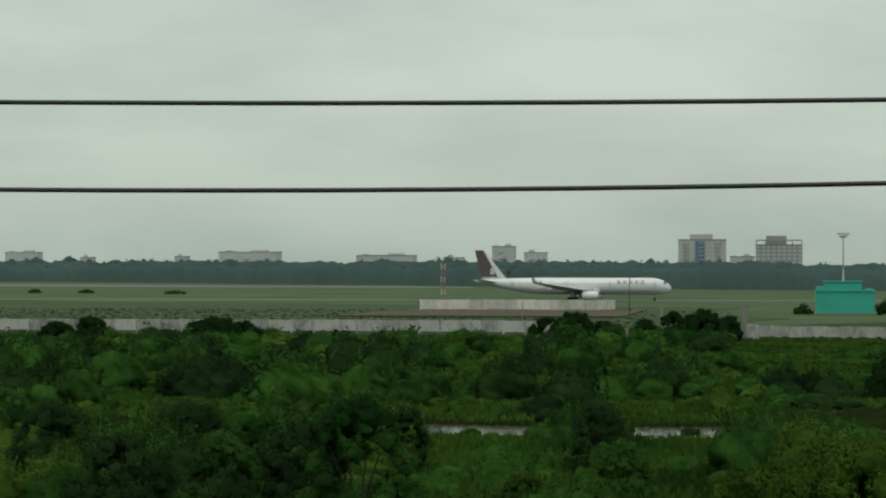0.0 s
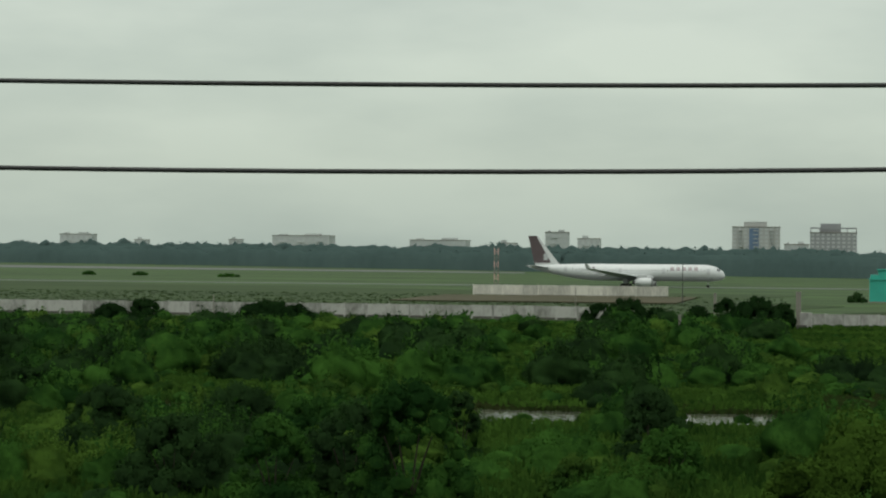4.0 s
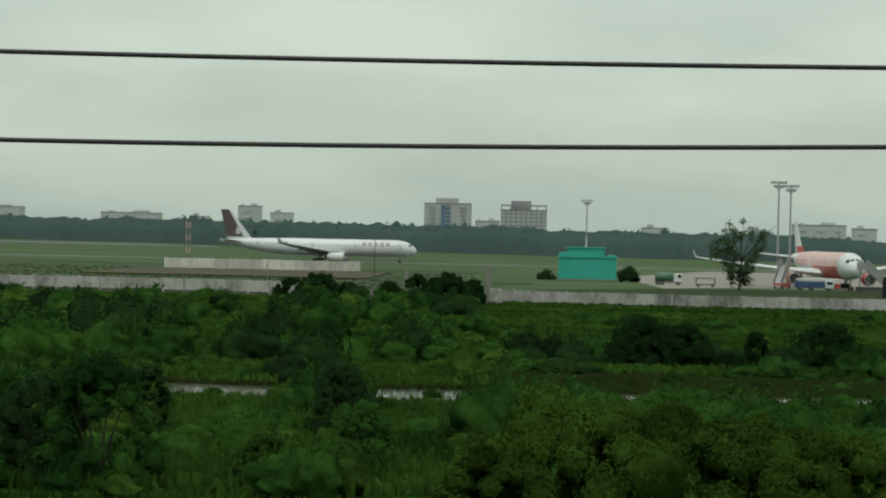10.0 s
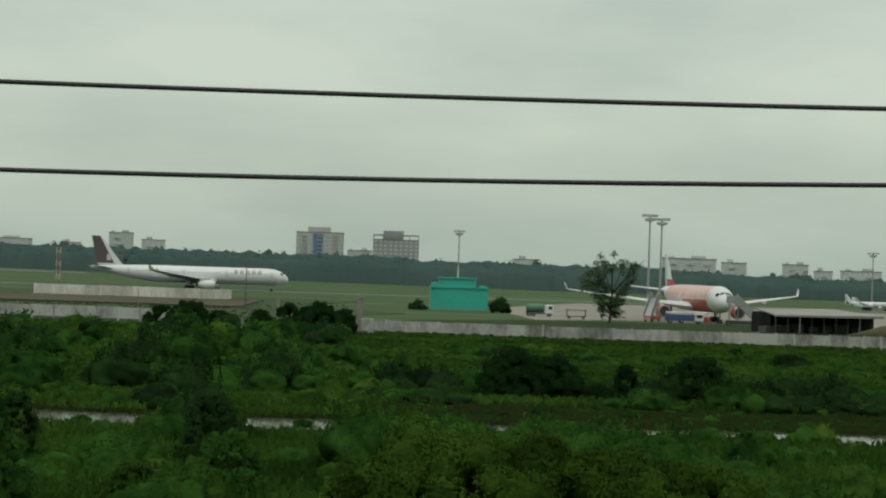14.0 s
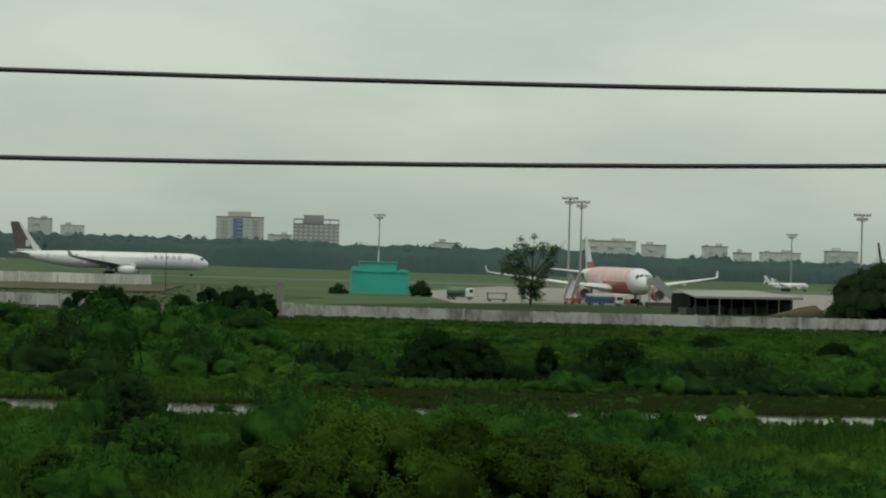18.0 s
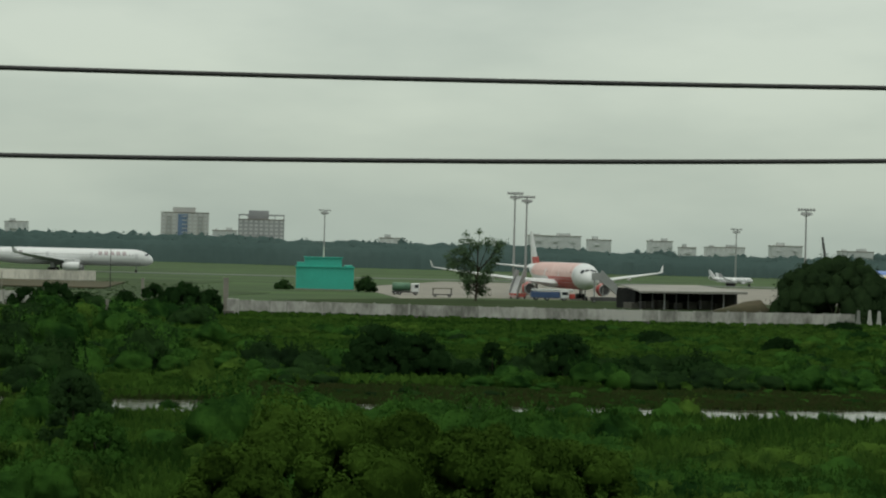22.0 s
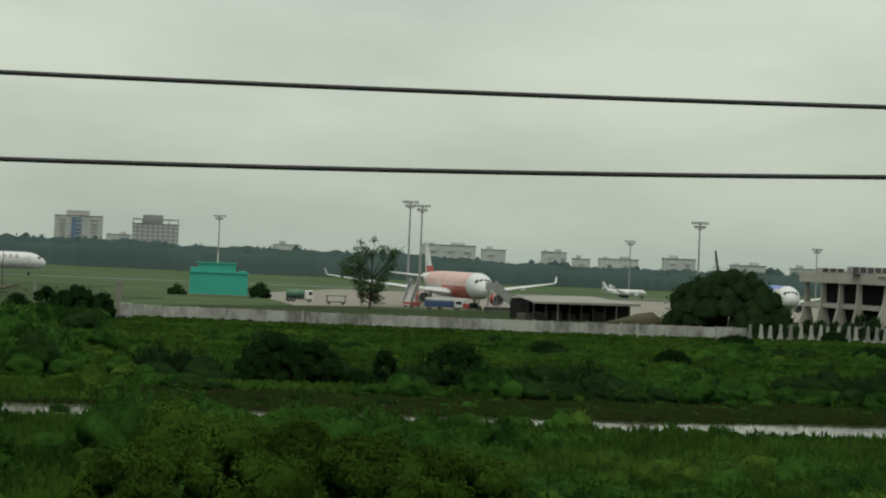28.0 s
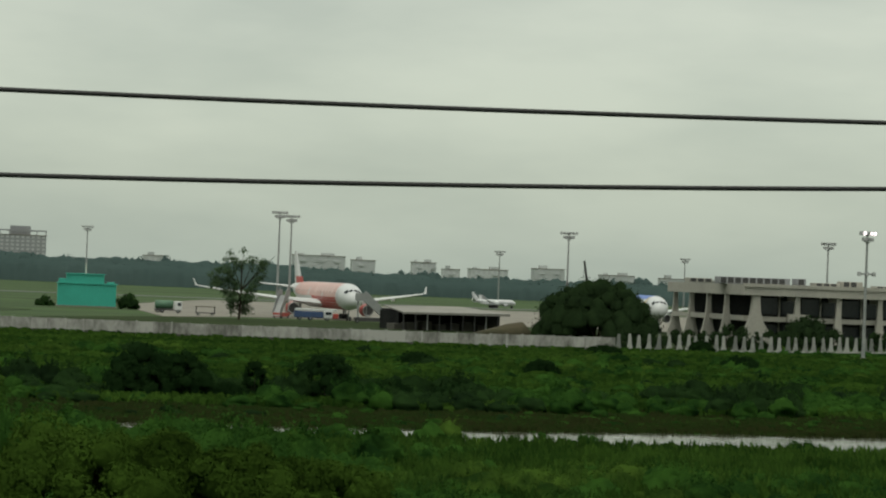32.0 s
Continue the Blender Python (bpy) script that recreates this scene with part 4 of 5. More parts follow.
# ---- aircraft ----
def airliner(name, m, label, L, R, zc, span, fin, eng_r, body, fin_mat, wing_mat, eng_mat, paint):
    """A twin-engined airliner; its nose is at x = 0 and it points along +x."""
    ob = thing(name, m, label, "aircraft")

    def section(s):
        """Radius and centre height at the fraction s of the length."""
        if s < 0.10:
            q = s / 0.10
            return R * math.sqrt(max(0.0, 1 - (1 - q) ** 2.0)) * 0.985 + 0.03, zc - R * 0.30 * (1 - q) ** 1.6
        if s < 0.66:
            return R, zc
        q = (s - 0.66) / 0.34
        return R * (1 - 0.88 * q ** 1.5), zc + R * 0.62 * q ** 1.5

    def skin(s, ang, out=0.0):
        r, c = section(s)
        return (-s * L, (r + out) * math.cos(ang), c + (r + out) * math.sin(ang))

    stations = [0, 0.004, 0.012, 0.025, 0.04, 0.06, 0.08, 0.10] + [0.14 + 0.04 * k for k in range(14)] + [0.70 + 0.03 * k for k in range(10)] + [1.0]
    bm = bmesh.new()
    loft(bm, [[skin(s, k * math.pi / 12) for k in range(24)] for s in stations])
    fus = part("fuselage", bm, body, ob, smooth=True)

    def patch_on(pname, s0, s1, a0, a1, mat, plabel="", out=0.03, both=True, ns=6, na=5, lean=0.0):
        for side in ((1, -1) if both else (1,)):
            bm = bmesh.new()
            g = []
            for i in range(ns + 1):
                row = []
                for j in range(na + 1):
                    a = radians(a0 + (a1 - a0) * j / na)
                    s = s0 + (s1 - s0) * i / ns + lean * j / na
                    x, yy, z = skin(s, a, out)
                    row.append(bm.verts.new((x, yy * side, z)))
                g.append(row)
            for i in range(ns):
                for j in range(na):
                    q = [g[i][j], g[i + 1][j], g[i + 1][j + 1], g[i][j + 1]]
                    bm.faces.new(q if side < 0 else q[::-1])
            part(pname, bm, mat, fus, plabel, smooth=True)

    # cockpit glass, doors and the cabin windows
    patch_on("cockpit_window", 0.026, 0.040, 34, 58, dark_glass, "dark cockpit glass")
    patch_on("cockpit_window", 0.022, 0.031, 60, 86, dark_glass, "dark cockpit glass")
    for s in (0.075, 0.30, 0.52, 0.80):
        patch_on("door", s, s + 1.1 / L, -8, 32, aircraft_grey, "grey cabin door")
    for k in range(44):
        s = 0.10 + k * 0.0155
        patch_on("cabin_window", s, s + 0.28 / L, 12, 17.5, dark_glass, out=0.02, ns=1, na=1)
    paint(patch_on)

    # wings
    def foil(x, y, z, chord, thick):
        prof = [(0, 0), (0.06, 0.5), (0.3, 0.62), (0.7, 0.32), (1, 0.0), (0.7, -0.2), (0.3, -0.38), (0.06, -0.3)]
        return [(x - u * chord, y, z + v * thick) for u, v in prof]

    for side in (1, -1):
        half = span / 2
        sec = [(-0.335 * L, 0.0, 0.205 * L, 1.9), (-0.335 * L - R * 0.55, R * 0.98, 0.185 * L, 1.7), (-0.335 * L - half * 0.25, half * 0.36, 0.118 * L, 0.95), (-0.335 * L - half * 0.62, half * 0.93, 0.05 * L, 0.35), (-0.335 * L - half * 0.68, half, 0.028 * L, 0.2)]
        rings = [foil(x, side * y, zc - R * 0.62 + max(0, y - R) * 0.085 + (y / half) ** 3 * 0.9, c, th) for x, y, c, th in sec]
        wing = part("wing", loft(bmesh.new(), rings if side > 0 else [r[::-1] for r in rings]), wing_mat, ob, smooth=False)
        tx, tz = -0.335 * L - half * 0.68, zc - R * 0.62 + (half - R) * 0.085 + 0.9
        wl_r = [[(tx, side * half, tz), (tx - 2.0, side * half, tz), (tx - 2.0, side * (half - 0.12), tz), (tx, side * (half - 0.12), tz)],
                [(tx - 1.5, side * (half + 0.5), tz + 1.7), (tx - 2.3, side * (half + 0.5), tz + 1.7), (tx - 2.3, side * (half + 0.42), tz + 1.7), (tx - 1.5, side * (half + 0.42), tz + 1.7)]]
        part("winglet", loft(bmesh.new(), wl_r), fin_mat if paint is not paint_maroon else wing_mat, wing)
        for f in (0.34, 0.52, 0.7):
            fx, fy = -0.335 * L - half * 0.66 * f - 0.09 * L, half * f
            fz = zc - R * 0.62 + (fy - R) * 0.085 - 0.35
            part("flap_fairing", loft(bmesh.new(), [[(fx + q * 3.2 + 1.6, side * fy + w * math.cos(k * 1.2566), fz + w * math.sin(k * 1.2566)) for k in range(5)] for q, w in ((0, 0.05), (-0.3, 0.32), (-0.8, 0.3), (-1.4, 0.04))]), wing_mat, wing)
        # engine
        ey, ez, ex = side * span * 0.158, zc - R * 0.62 - eng_r * 0.95, -0.335 * L - half * 0.18 + 4.2
        prof = [(0.0, 0.86), (0.12, 0.98), (0.35, 1.05), (0.62, 0.98), (0.85, 0.8), (1.0, 0.62)]
        el = eng_r * 3.6
        rings = [[(ex - u * el, ey + eng_r * w * math.cos(k * math.pi / 8), ez + eng_r * w * math.sin(k * math.pi / 8)) for k in range(16)] for u, w in prof]
        eng = part("engine", loft(bmesh.new(), rings, cap=False), eng_mat, ob, smooth=True)
        part("intake_fan", tubes(((ex - 0.35, ey, ez), (ex - 0.5, ey, ez), eng_r * 0.9), n=16), dark_steel, eng)
        part("intake_lip", loft(bmesh.new(), [[(ex + o, ey + eng_r * w * math.cos(k * math.pi / 8), ez + eng_r * w * math.sin(k * math.pi / 8)) for k in range(16)] for o, w in ((-0.3, 0.78), (0.05, 0.84), (0.06, 0.92), (-0.25, 1.0))], cap=False), steel, eng, "bare metal intake lip")
        part("exhaust", tubes(((ex - el * 0.95, ey, ez), (ex - el * 1.15, ey, ez), eng_r * 0.55, eng_r * 0.35), n=12), dark_steel, eng)
        part("pylon", boxes((ex - el * 0.95, ex - el * 0.3, ey - 0.2, ey + 0.2, ez + eng_r * 0.8, ez + eng_r * 1.5)), wing_mat, ob)
        # tail plane
        sz = zc + R * 0.45
        rings = [foil(-0.885 * L, side * 0.3, sz, 0.085 * L, 0.7), foil(-0.945 * L, side * span * 0.165, sz + 0.9, 0.035 * L, 0.25)]
        part("tailplane", loft(bmesh.new(), rings if side > 0 else [r[::-1] for r in rings]), wing_mat, ob)
        # main gear
        gx, gy = -0.50 * L, side * R * 1.75
        leg = part("main_gear", tubes(((gx, gy, zc - R * 0.7), (gx, gy, 0.7), 0.28, 0.22)), steel, ob)
        for dx in (-1.1, 0.0, 1.1):
            for dy in (-0.55, 0.55):
                part("wheel", tubes(((gx + dx, gy + dy - 0.22, 0.62), (gx + dx, gy + dy + 0.22, 0.62), 0.62), n=14), rubber, leg)
        part("gear_door", boxes((gx - 0.8, gx + 0.8, gy + side * 0.5, gy + side * 0.58, 1.3, zc - R * 0.75)), wing_mat, ob)
    # fin
    base = zc + R * 0.8
    f_sec = [(-0.80 * L, base - 1.0, 0.155 * L), (-0.845 * L, base + 0.6, 0.125 * L), (-0.955 * L, fin, 0.048 * L)]
    f_ring = lambda x, z, c, w: [(x, 0, z), (x - c * 0.25, w, z), (x - c * 0.65, w, z), (x - c, 0, z), (x - c * 0.65, -w, z), (x - c * 0.25, -w, z)]
    fin_ob = part("fin", loft(bmesh.new(), [f_ring(x, z, c, w) for (x, z, c), w in zip(f_sec, (0.45, 0.4, 0.15))]), body if paint is paint_maroon else fin_mat, ob)
    if paint is paint_maroon:
        (x1, z1, c1), (x2, z2, c2) = f_sec[1:]
        for side in (1, -1):
            bm = bmesh.new()
            q = []
            for u, tz in ((0.30, 0.02), (1.0, 0.02), (1.0, 1.0), (0.12, 1.0)):
                x, z, c = x1 + (x2 - x1) * tz, z1 + (z2 - z1) * tz, c1 + (c2 - c1) * tz
                q.append(bm.verts.new((x - u * c, side * (0.46 - 0.28 * tz), z)))
            bm.faces.new(q if side < 0 else q[::-1])
            part("fin_emblem", bm, aircraft_maroon, fin_ob, "dark maroon emblem panel")
            part("fin_emblem_light", boxes((x1 - 0.62 * c1, x1 - 0.45 * c1, side * 0.46, side * 0.48, z1 + 1.2, z1 + 3.6)), aircraft_grey, fin_ob, "pale shape on the emblem")
    if paint is paint_red:
        (x0, z0, c0), (x1, z1, c1) = f_sec[:2]
        part("fin_root", loft(bmesh.new(), [f_ring(x0 + 0.1, z0, c0 + 0.2, 0.48), f_ring(x1 + 0.1, z1 + 1.2, c1 + 0.1, 0.44)]), aircraft_red, fin_ob, "red root of the fin")
    part("tail_cone", tubes(((-L * 0.985, 0, zc + R * 0.6), (-L * 1.012, 0, zc + R * 0.66), R * 0.14, R * 0.05)), steel, ob)
    nose = part("nose_gear", tubes(((-0.085 * L, 0, zc - R * 0.8), (-0.085 * L, 0, 0.5), 0.2, 0.15)), steel, ob)
    for dy in (-0.35, 0.35):
        part("wheel", tubes(((-0.085 * L, dy - 0.15, 0.5), (-0.085 * L, dy + 0.15, 0.5), 0.5), n=14), rubber, nose)
    return ob


def paint_maroon(p):
    # airline name as plain bars on the forward fuselage
    for k in range(5):
        p("name_bar", 0.135 + k * 0.030, 0.135 + k * 0.030 + 0.019, 16, 44, aircraft_plum, "faded maroon lettering bar", ns=2)
    p("belly", 0.06, 0.94, -90, -28, aircraft_grey, "light grey underside", ns=24)
    p("small_emblem", 0.655, 0.672, 10, 34, aircraft_maroon, "small maroon emblem", ns=2)


def paint_red(p):
    p("belly", 0.085, 0.46, -90, -4, aircraft_red, "red belly sweeping up behind the nose", ns=14, lean=0.02)
    p("side_panel", 0.105, 0.80, -4, 78, aircraft_pink, "faded red and white side", ns=16)
    for k in range(6):
        p("name_bar", 0.15 + k * 0.05, 0.15 + k * 0.05 + 0.028, 14, 46, aircraft_rose, "pale lettering bar", out=0.05, ns=2)


def paint_blue(p):
    p("crown_band", 0.11, 0.80, 44, 90, aircraft_blue, "blue upper fuselage", ns=14)
    p("yellow_band", 0.10, 0.125, 0, 60, yellow_paint, "yellow band behind the nose", out=0.05, ns=2)


def paint_plain(p):
    p("belly", 0.06, 0.94, -90, -35, aircraft_grey, "light grey underside", ns=16)


def heading(a0, d0, a1, d1):
    """A pose with +x from the second point (tail) to the first (nose)."""
    (x0, y0), (x1, y1) = at(a0, d0), at(a1, d1)
    return pose(x0, y0, 0.12, 0, 0, math.degrees(math.atan2(y0 - y1, x0 - x1)))


x, y = at(-208, 985)
airliner("airliner", pose(x, 985, 0.07, 0, 0, 0), "long white airliner with maroon tail emblem on the taxiway", 73.0, 3.1, 5.3, 64.8, 18.6, 1.75, aircraft_white, aircraft_maroon, aircraft_grey, aircraft_white, paint_maroon)
airliner("airliner", heading(566, 634, 456, 695), "parked red and white airliner facing the boundary wall", 63.0, 3.2, 5.75, 60.0, 16.6, 1.5, aircraft_white, aircraft_white, aircraft_white, aircraft_red, paint_red)
airliner("airliner", heading(1106, 620, 1020, 670), "parked blue and white airliner half hidden by a tree", 44.0, 2.7, 6.2, 33.0, 10.2, 1.0, aircraft_white, aircraft_white, aircraft_white, aircraft_white, paint_blue)

x, y = at(850, 1020)
airliner("airliner", pose(x, y, 0.02, 0, 0, -6), "small white regional aircraft parked far across the apron", 17.0, 1.0, 2.3, 17.0, 6.0, 0.45, aircraft_white, aircraft_grey, aircraft_white, aircraft_grey, paint_plain)


# ---- buildings ----
def far_block(name, a0, a1, e, d, mat, label, storeys, bays, roof_boxes=(), stripe=None, frame_top=False, group=""):
    """A distant block of flats with its windows; a0 to a1 wide, its roof at e."""
    x0, x1 = at(a0, d)[0], at(a1, d)[0]
    y0 = at((a0 + a1) / 2, d)[1]
    w, h = x1 - x0, height(e, d)
    ob = thing(name, pose((x0 + x1) / 2, y0, 0), label, "building", group)
    hw = w / 2
    part("wall", boxes((-hw, hw, 0, w * 0.55, -0.5, h)), mat, ob)
    part("roof_slab", boxes((-hw - 0.3, hw + 0.3, -0.3, w * 0.55 + 0.3, h, h + 0.5)), concrete, ob)
    for bx0, bx1, bh in roof_boxes:
        part("roof_house", boxes((-hw + bx0 * w, -hw + bx1 * w, w * 0.1, w * 0.4, h + 0.5, h + bh)), mat, ob)
    if frame_top:
        for k in range(6):
            px = -hw + 0.4 + k * (w - 0.8) / 5
            part("roof_post", boxes((px - 0.35, px + 0.35, 0.0, 0.7, h + 0.5, h + 3.0)), mat, ob)
        part("roof_beam", boxes((-hw, hw, -0.1, 0.8, h + 3.0, h + 4.1)), mat, ob)
    if stripe:
        part("glazed_bay", boxes((-hw + stripe[0] * w, -hw + stripe[1] * w, -0.5, 0.3, 3, h - 1.0)), tower_blue, ob, "blue glazed bay")
    sh, sw = h / storeys, w / bays
    win = boxes((-sw * 0.28, sw * 0.28, -0.06, 0.10, 0, sh * 0.5))
    for k in range(storeys):
        if k * sh + sh * 0.3 < 2:
            continue
        for b in range(bays):
            o = part("window", win.copy(), hazed_glass, ob)
            o.location = (-hw + (b + 0.5) * sw, 0, k * sh + sh * 0.3)
            if k > 1 and b % 3 == 1 and not frame_top:
                part("balcony", boxes((-hw + b * sw, -hw + (b + 1) * sw, -1.0, 0.0, k * sh + sh * 0.05, k * sh + sh * 0.28)), mat, ob)
    win.free()
    return ob


far_block("apartment_tower", -196, -113, -50, 2000, tower_stone, "pale beige apartment tower with a blue glazed bay", 11, 9, ((0.24, 0.72, 4.2),), (0.36, 0.56), group="apartment towers")
far_block("apartment_tower", -60, 21, -41, 2000, tower_grey, "grey-brown apartment tower with an open roof frame", 10, 9, ((0.22, 0.66, 7.0),), None, True, group="apartment towers")
FAR = [(-1382, -1321, -27, 4, 6), (-1250, -1225, -18, 4, 3), (-1010, -905, -28, 4, 9), (-1085, -1060, -20, 4, 3), (-766, -664, -22, 3, 9), (-610, -575, -18, 4, 4), (-525, -484, -38, 6, 4), (-468, -428, -27, 4, 4), (-105, -62, -20, 5, 5), (190, 235, -14, 4, 4), (456, 547, -25, 5, 9), (558, 600, -20, 5, 4), (665, 708, -20, 5, 5), (719, 750, -10, 4, 3), (768, 836, -12, 4, 7), (880, 936, -17, 5, 6), (1000, 1060, -10, 4, 5), (1104, 1149, -8, 4, 4), (1194, 1244, -6, 4, 5), (1404, 1464, -6, 4, 5)]
for k, (a0, a1, e, st, bays) in enumerate(FAR):
    far_block("distant_building", a0, a1, e, belt(a0) + 330 + 60 * (k % 4), hazed_wall, "low building beyond the trees, paled in colour for haze", st, bays, ((0.2, 0.45, 2.6),) if k % 2 else ((0.55, 0.8, 2.2), (0.1, 0.2, 1.6)), group="distant buildings")


def teal_house():
    x, y = at(95, 700)
    ob = thing("teal_building", pose(x, y, 0), "stepped teal-clad airfield building with a roof mast", "building")
    part("wall", boxes((-7.6, 7.6, 0, 9, -0.3, 6.1), bevel=0.06), teal, ob)
    part("upper_storey", boxes((-5.4, 4.4, 0.4, 8.5, 6.1, 8.5), bevel=0.06), teal, ob)
    part("side_block", boxes((5.2, 7.2, 0.4, 8, 6.1, 6.7), bevel=0.04), teal, ob)
    part("side_block", boxes((-7.4, -5.4, 0.3, 8, 6.1, 7.3), bevel=0.04), teal, ob)
    part("roof_slab", boxes((-5.7, 4.7, 0.1, 8.8, 8.5, 8.75)), teal, ob)
    part("ledge", boxes((-7.9, 7.9, -0.3, 9.3, 6.02, 6.25)), teal, ob)
    for k in range(9):
        part("seam", boxes((-7.0 + k * 1.75 - 0.05, -7.0 + k * 1.75 + 0.05, -0.07, 0.02, 0.1, 5.95)), teal, ob)
    part("roof_mast", tubes(((-0.4, 4, 8.7), (-0.4, 4, 11.6), 0.22, 0.15)), white_wall, ob, "white roof mast")
    part("plinth", boxes((-7.8, 7.8, -0.2, 9.2, -0.3, 0.35)), concrete, ob)


teal_house()


def open_shed():
    x0, y0 = at(652, 556)
    x1, y1 = at(822, 570)
    L = math.hypot(x1 - x0, y1 - y0)
    ob = thing("open_shed", pose(x0, y0, 0, 0, 0, math.degrees(math.atan2(y1 - y0, x1 - x0))), "long low open-fronted shed with a grey sheet roof", "shed")
    r = bmesh.new()
    loft(r, [[(-0.5, -1.2, 3.7), (9.5, 22, 4.7), (9.5, 22, 4.9), (-0.5, -1.2, 3.95)], [(L + 2, -1.2, 3.9), (L + 5, 22, 4.9), (L + 5, 22, 5.1), (L + 2, -1.2, 4.15)]])
    part("roof", r, roof_sheet, ob)
    # inner walls coloured near black for the shade under the roof
    part("back_wall", boxes((3.0, L, 13, 13.2, -0.2, 4.4)), interior_shade, ob)
    part("side_wall", boxes((2.8, 3.0, 6, 13.2, -0.2, 3.9)), interior_shade, ob)
    part("side_wall", boxes((L, L + 0.2, 0, 13.2, -0.2, 3.9)), wall_grime, ob)
    for k in range(9):
        px = 0.3 + k * (L - 0.6) / 8
        part("post", boxes((px - 0.12, px + 0.12, 0, 0.24, -0.2, 3.8)), steel if k in (2, 7) else dark_steel, ob)
    part("fascia", boxes((-1, L + 2, -1.3, -1.22, 3.6, 4.0)), roof_sheet, ob)
    for k in range(7):
        px = 1.2 + k * 3.6
        part("stored_crate", boxes((px, px + 2.4, 5, 8, 0, 1.4 + 0.3 * (k % 3)), bevel=0.05), wall_grime, ob)
    x, y = at(832, 545)
    ramp = thing("earth_ramp", pose(x, y, 0), "brown earth ramp beside the shed", "mound")
    b = bmesh.new()
    loft(b, [[(-7, -3, -0.2), (6, -3, -0.2), (6, 9, -0.2), (-7, 9, -0.2)], [(-1, 0, 1.6), (4.5, -0.5, 2.2), (4.5, 5, 2.2), (-1, 5, 1.6)], [(1, 1, 2.4), (4.0, 0.8, 2.9), (4.0, 4, 2.9), (1, 4, 2.4)]])
    part("mound", b, earth, ramp, smooth=True)


open_shed()


def flared_column(bm, x, y, top, w0, w1, depth, right=1.0):
    """A column that spreads in a curve to its foot, further on one side if need be."""
    rings = []
    for k in range(-1, 9):
        f = max(0, k) / 8
        r = w1 + (w0 - w1) * (1 - f) ** 2.4
        q = w1 + (w0 * right - w1) * (1 - f) ** (2.4 + 2.0 * (right - 1))
        z = 0.0 if k < 0 else 1.9 + (top - 1.9) * f
        rings.append([(x - r, y - depth, z), (x + q, y - depth, z), (x + q, y + depth, z), (x - r, y + depth, z)])
    return loft(bm, rings)


def terminal():
    """A two-storey terminal: a front along x and a shorter flank going back."""
    cx, cy = at(1261, 558)
    ob = thing("terminal_building", pose(cx, cy, 0), "two-storey pale concrete terminal with flared columns", "building")
    W, D, top = 62.0, 44.0, 10.3
    fx, fy = -5.4, 43.0          # far end of the flank
    part("roof", loft(bmesh.new(), [[(-1.5, -1.2, z), (W, -1.2, z), (W, D, z), (fx - 1.5, D, z)] for z in (top, top + 2.2)]), term_white, ob)
    part("parapet", loft(bmesh.new(), [[(-1.8, -1.5, z), (W, -1.5, z), (W, -1.1, z), (-1.4, -1.1, z)] for z in (top + 1.7, top + 2.45)]), term_white, ob)
    part("floor_slab", loft(bmesh.new(), [[(-0.6, 1.2, z), (W, 1.2, z), (W, D - 1, z), (fx - 0.6, D - 1, z)] for z in (4.9, 5.9)]), term_white, ob)
    # shade behind the columns comes from this wall's near-black colour
    part("back_wall", loft(bmesh.new(), [[(3.5, 6.5, z), (W, 6.5, z), (W, D - 1.5, z), (fx + 3.5, D - 1.5, z)] for z in (-0.2, top)]), interior_shade, ob, "recessed interior wall, its shade put into a near-black colour")
    for k in range(13):
        px = 4.2 + k * 4.5
        part("window", boxes((px, px + 3.9, 6.38, 6.49, 6.4, 9.8)), dark_glass, ob)
        part("window", boxes((px, px + 3.9, 6.38, 6.49, 0.8, 4.2)), dark_glass, ob)
        part("mullion", boxes((px + 3.95, px + 4.3, 6.25, 6.5, -0.2, top)), term_white, ob)
    part("column", flared_column(bmesh.new(), 1.4, 0.0, top, 2.9, 0.8, 0.8, 1.3), term_white, ob, "large flared corner column")
    for k in range(1, 7):
        part("column", flared_column(bmesh.new(), 1.3 + 9.0 * k, 0.0, top, 1.1, 0.48, 0.5), term_white, ob)
        part("bracket", boxes((1.3 + 9.0 * k - 0.3, 1.3 + 9.0 * k + 0.3, 0.5, 6.4, top - 1.0, top)), term_white, ob)
    for f in (1.0, 0.75, 0.49, 0.23):
        part("column", flared_column(bmesh.new(), -3.9 * f - 1.3, fy * f, top, 1.5, 0.45, 0.5), term_white, ob)
    part("balcony", boxes((8.5, 13.0, -0.6, 1.2, 5.0, 6.6)), term_white, ob)
    part("balcony", boxes((28, 50, -0.4, 1.2, 5.0, 5.9)), term_white, ob)
    for x0, x1, z1, mt in ((-4.5, 11, 1.5, tower_grey), (12.5, 14.5, 1.6, tower_grey), (16.5, 22, 0.9, term_white), (22.5, 27, 1.4, term_white), (-11, -6, 1.0, term_white), (30, 34, 0.7, term_white)):
        unit = part("roof_plant", boxes((x0, x1, 8, 12, top + 2.2, top + 2.2 + z1), bevel=0.05), mt, ob, "grey rooftop plant")
        for j in range(int((x1 - x0) / 1.6)):
            part("louvre", boxes((x0 + 0.3 + j * 1.6, x0 + 1.5 + j * 1.6, 7.92, 8.0, top + 2.4, top + 2.1 + z1)), dark_steel, unit)


terminal()


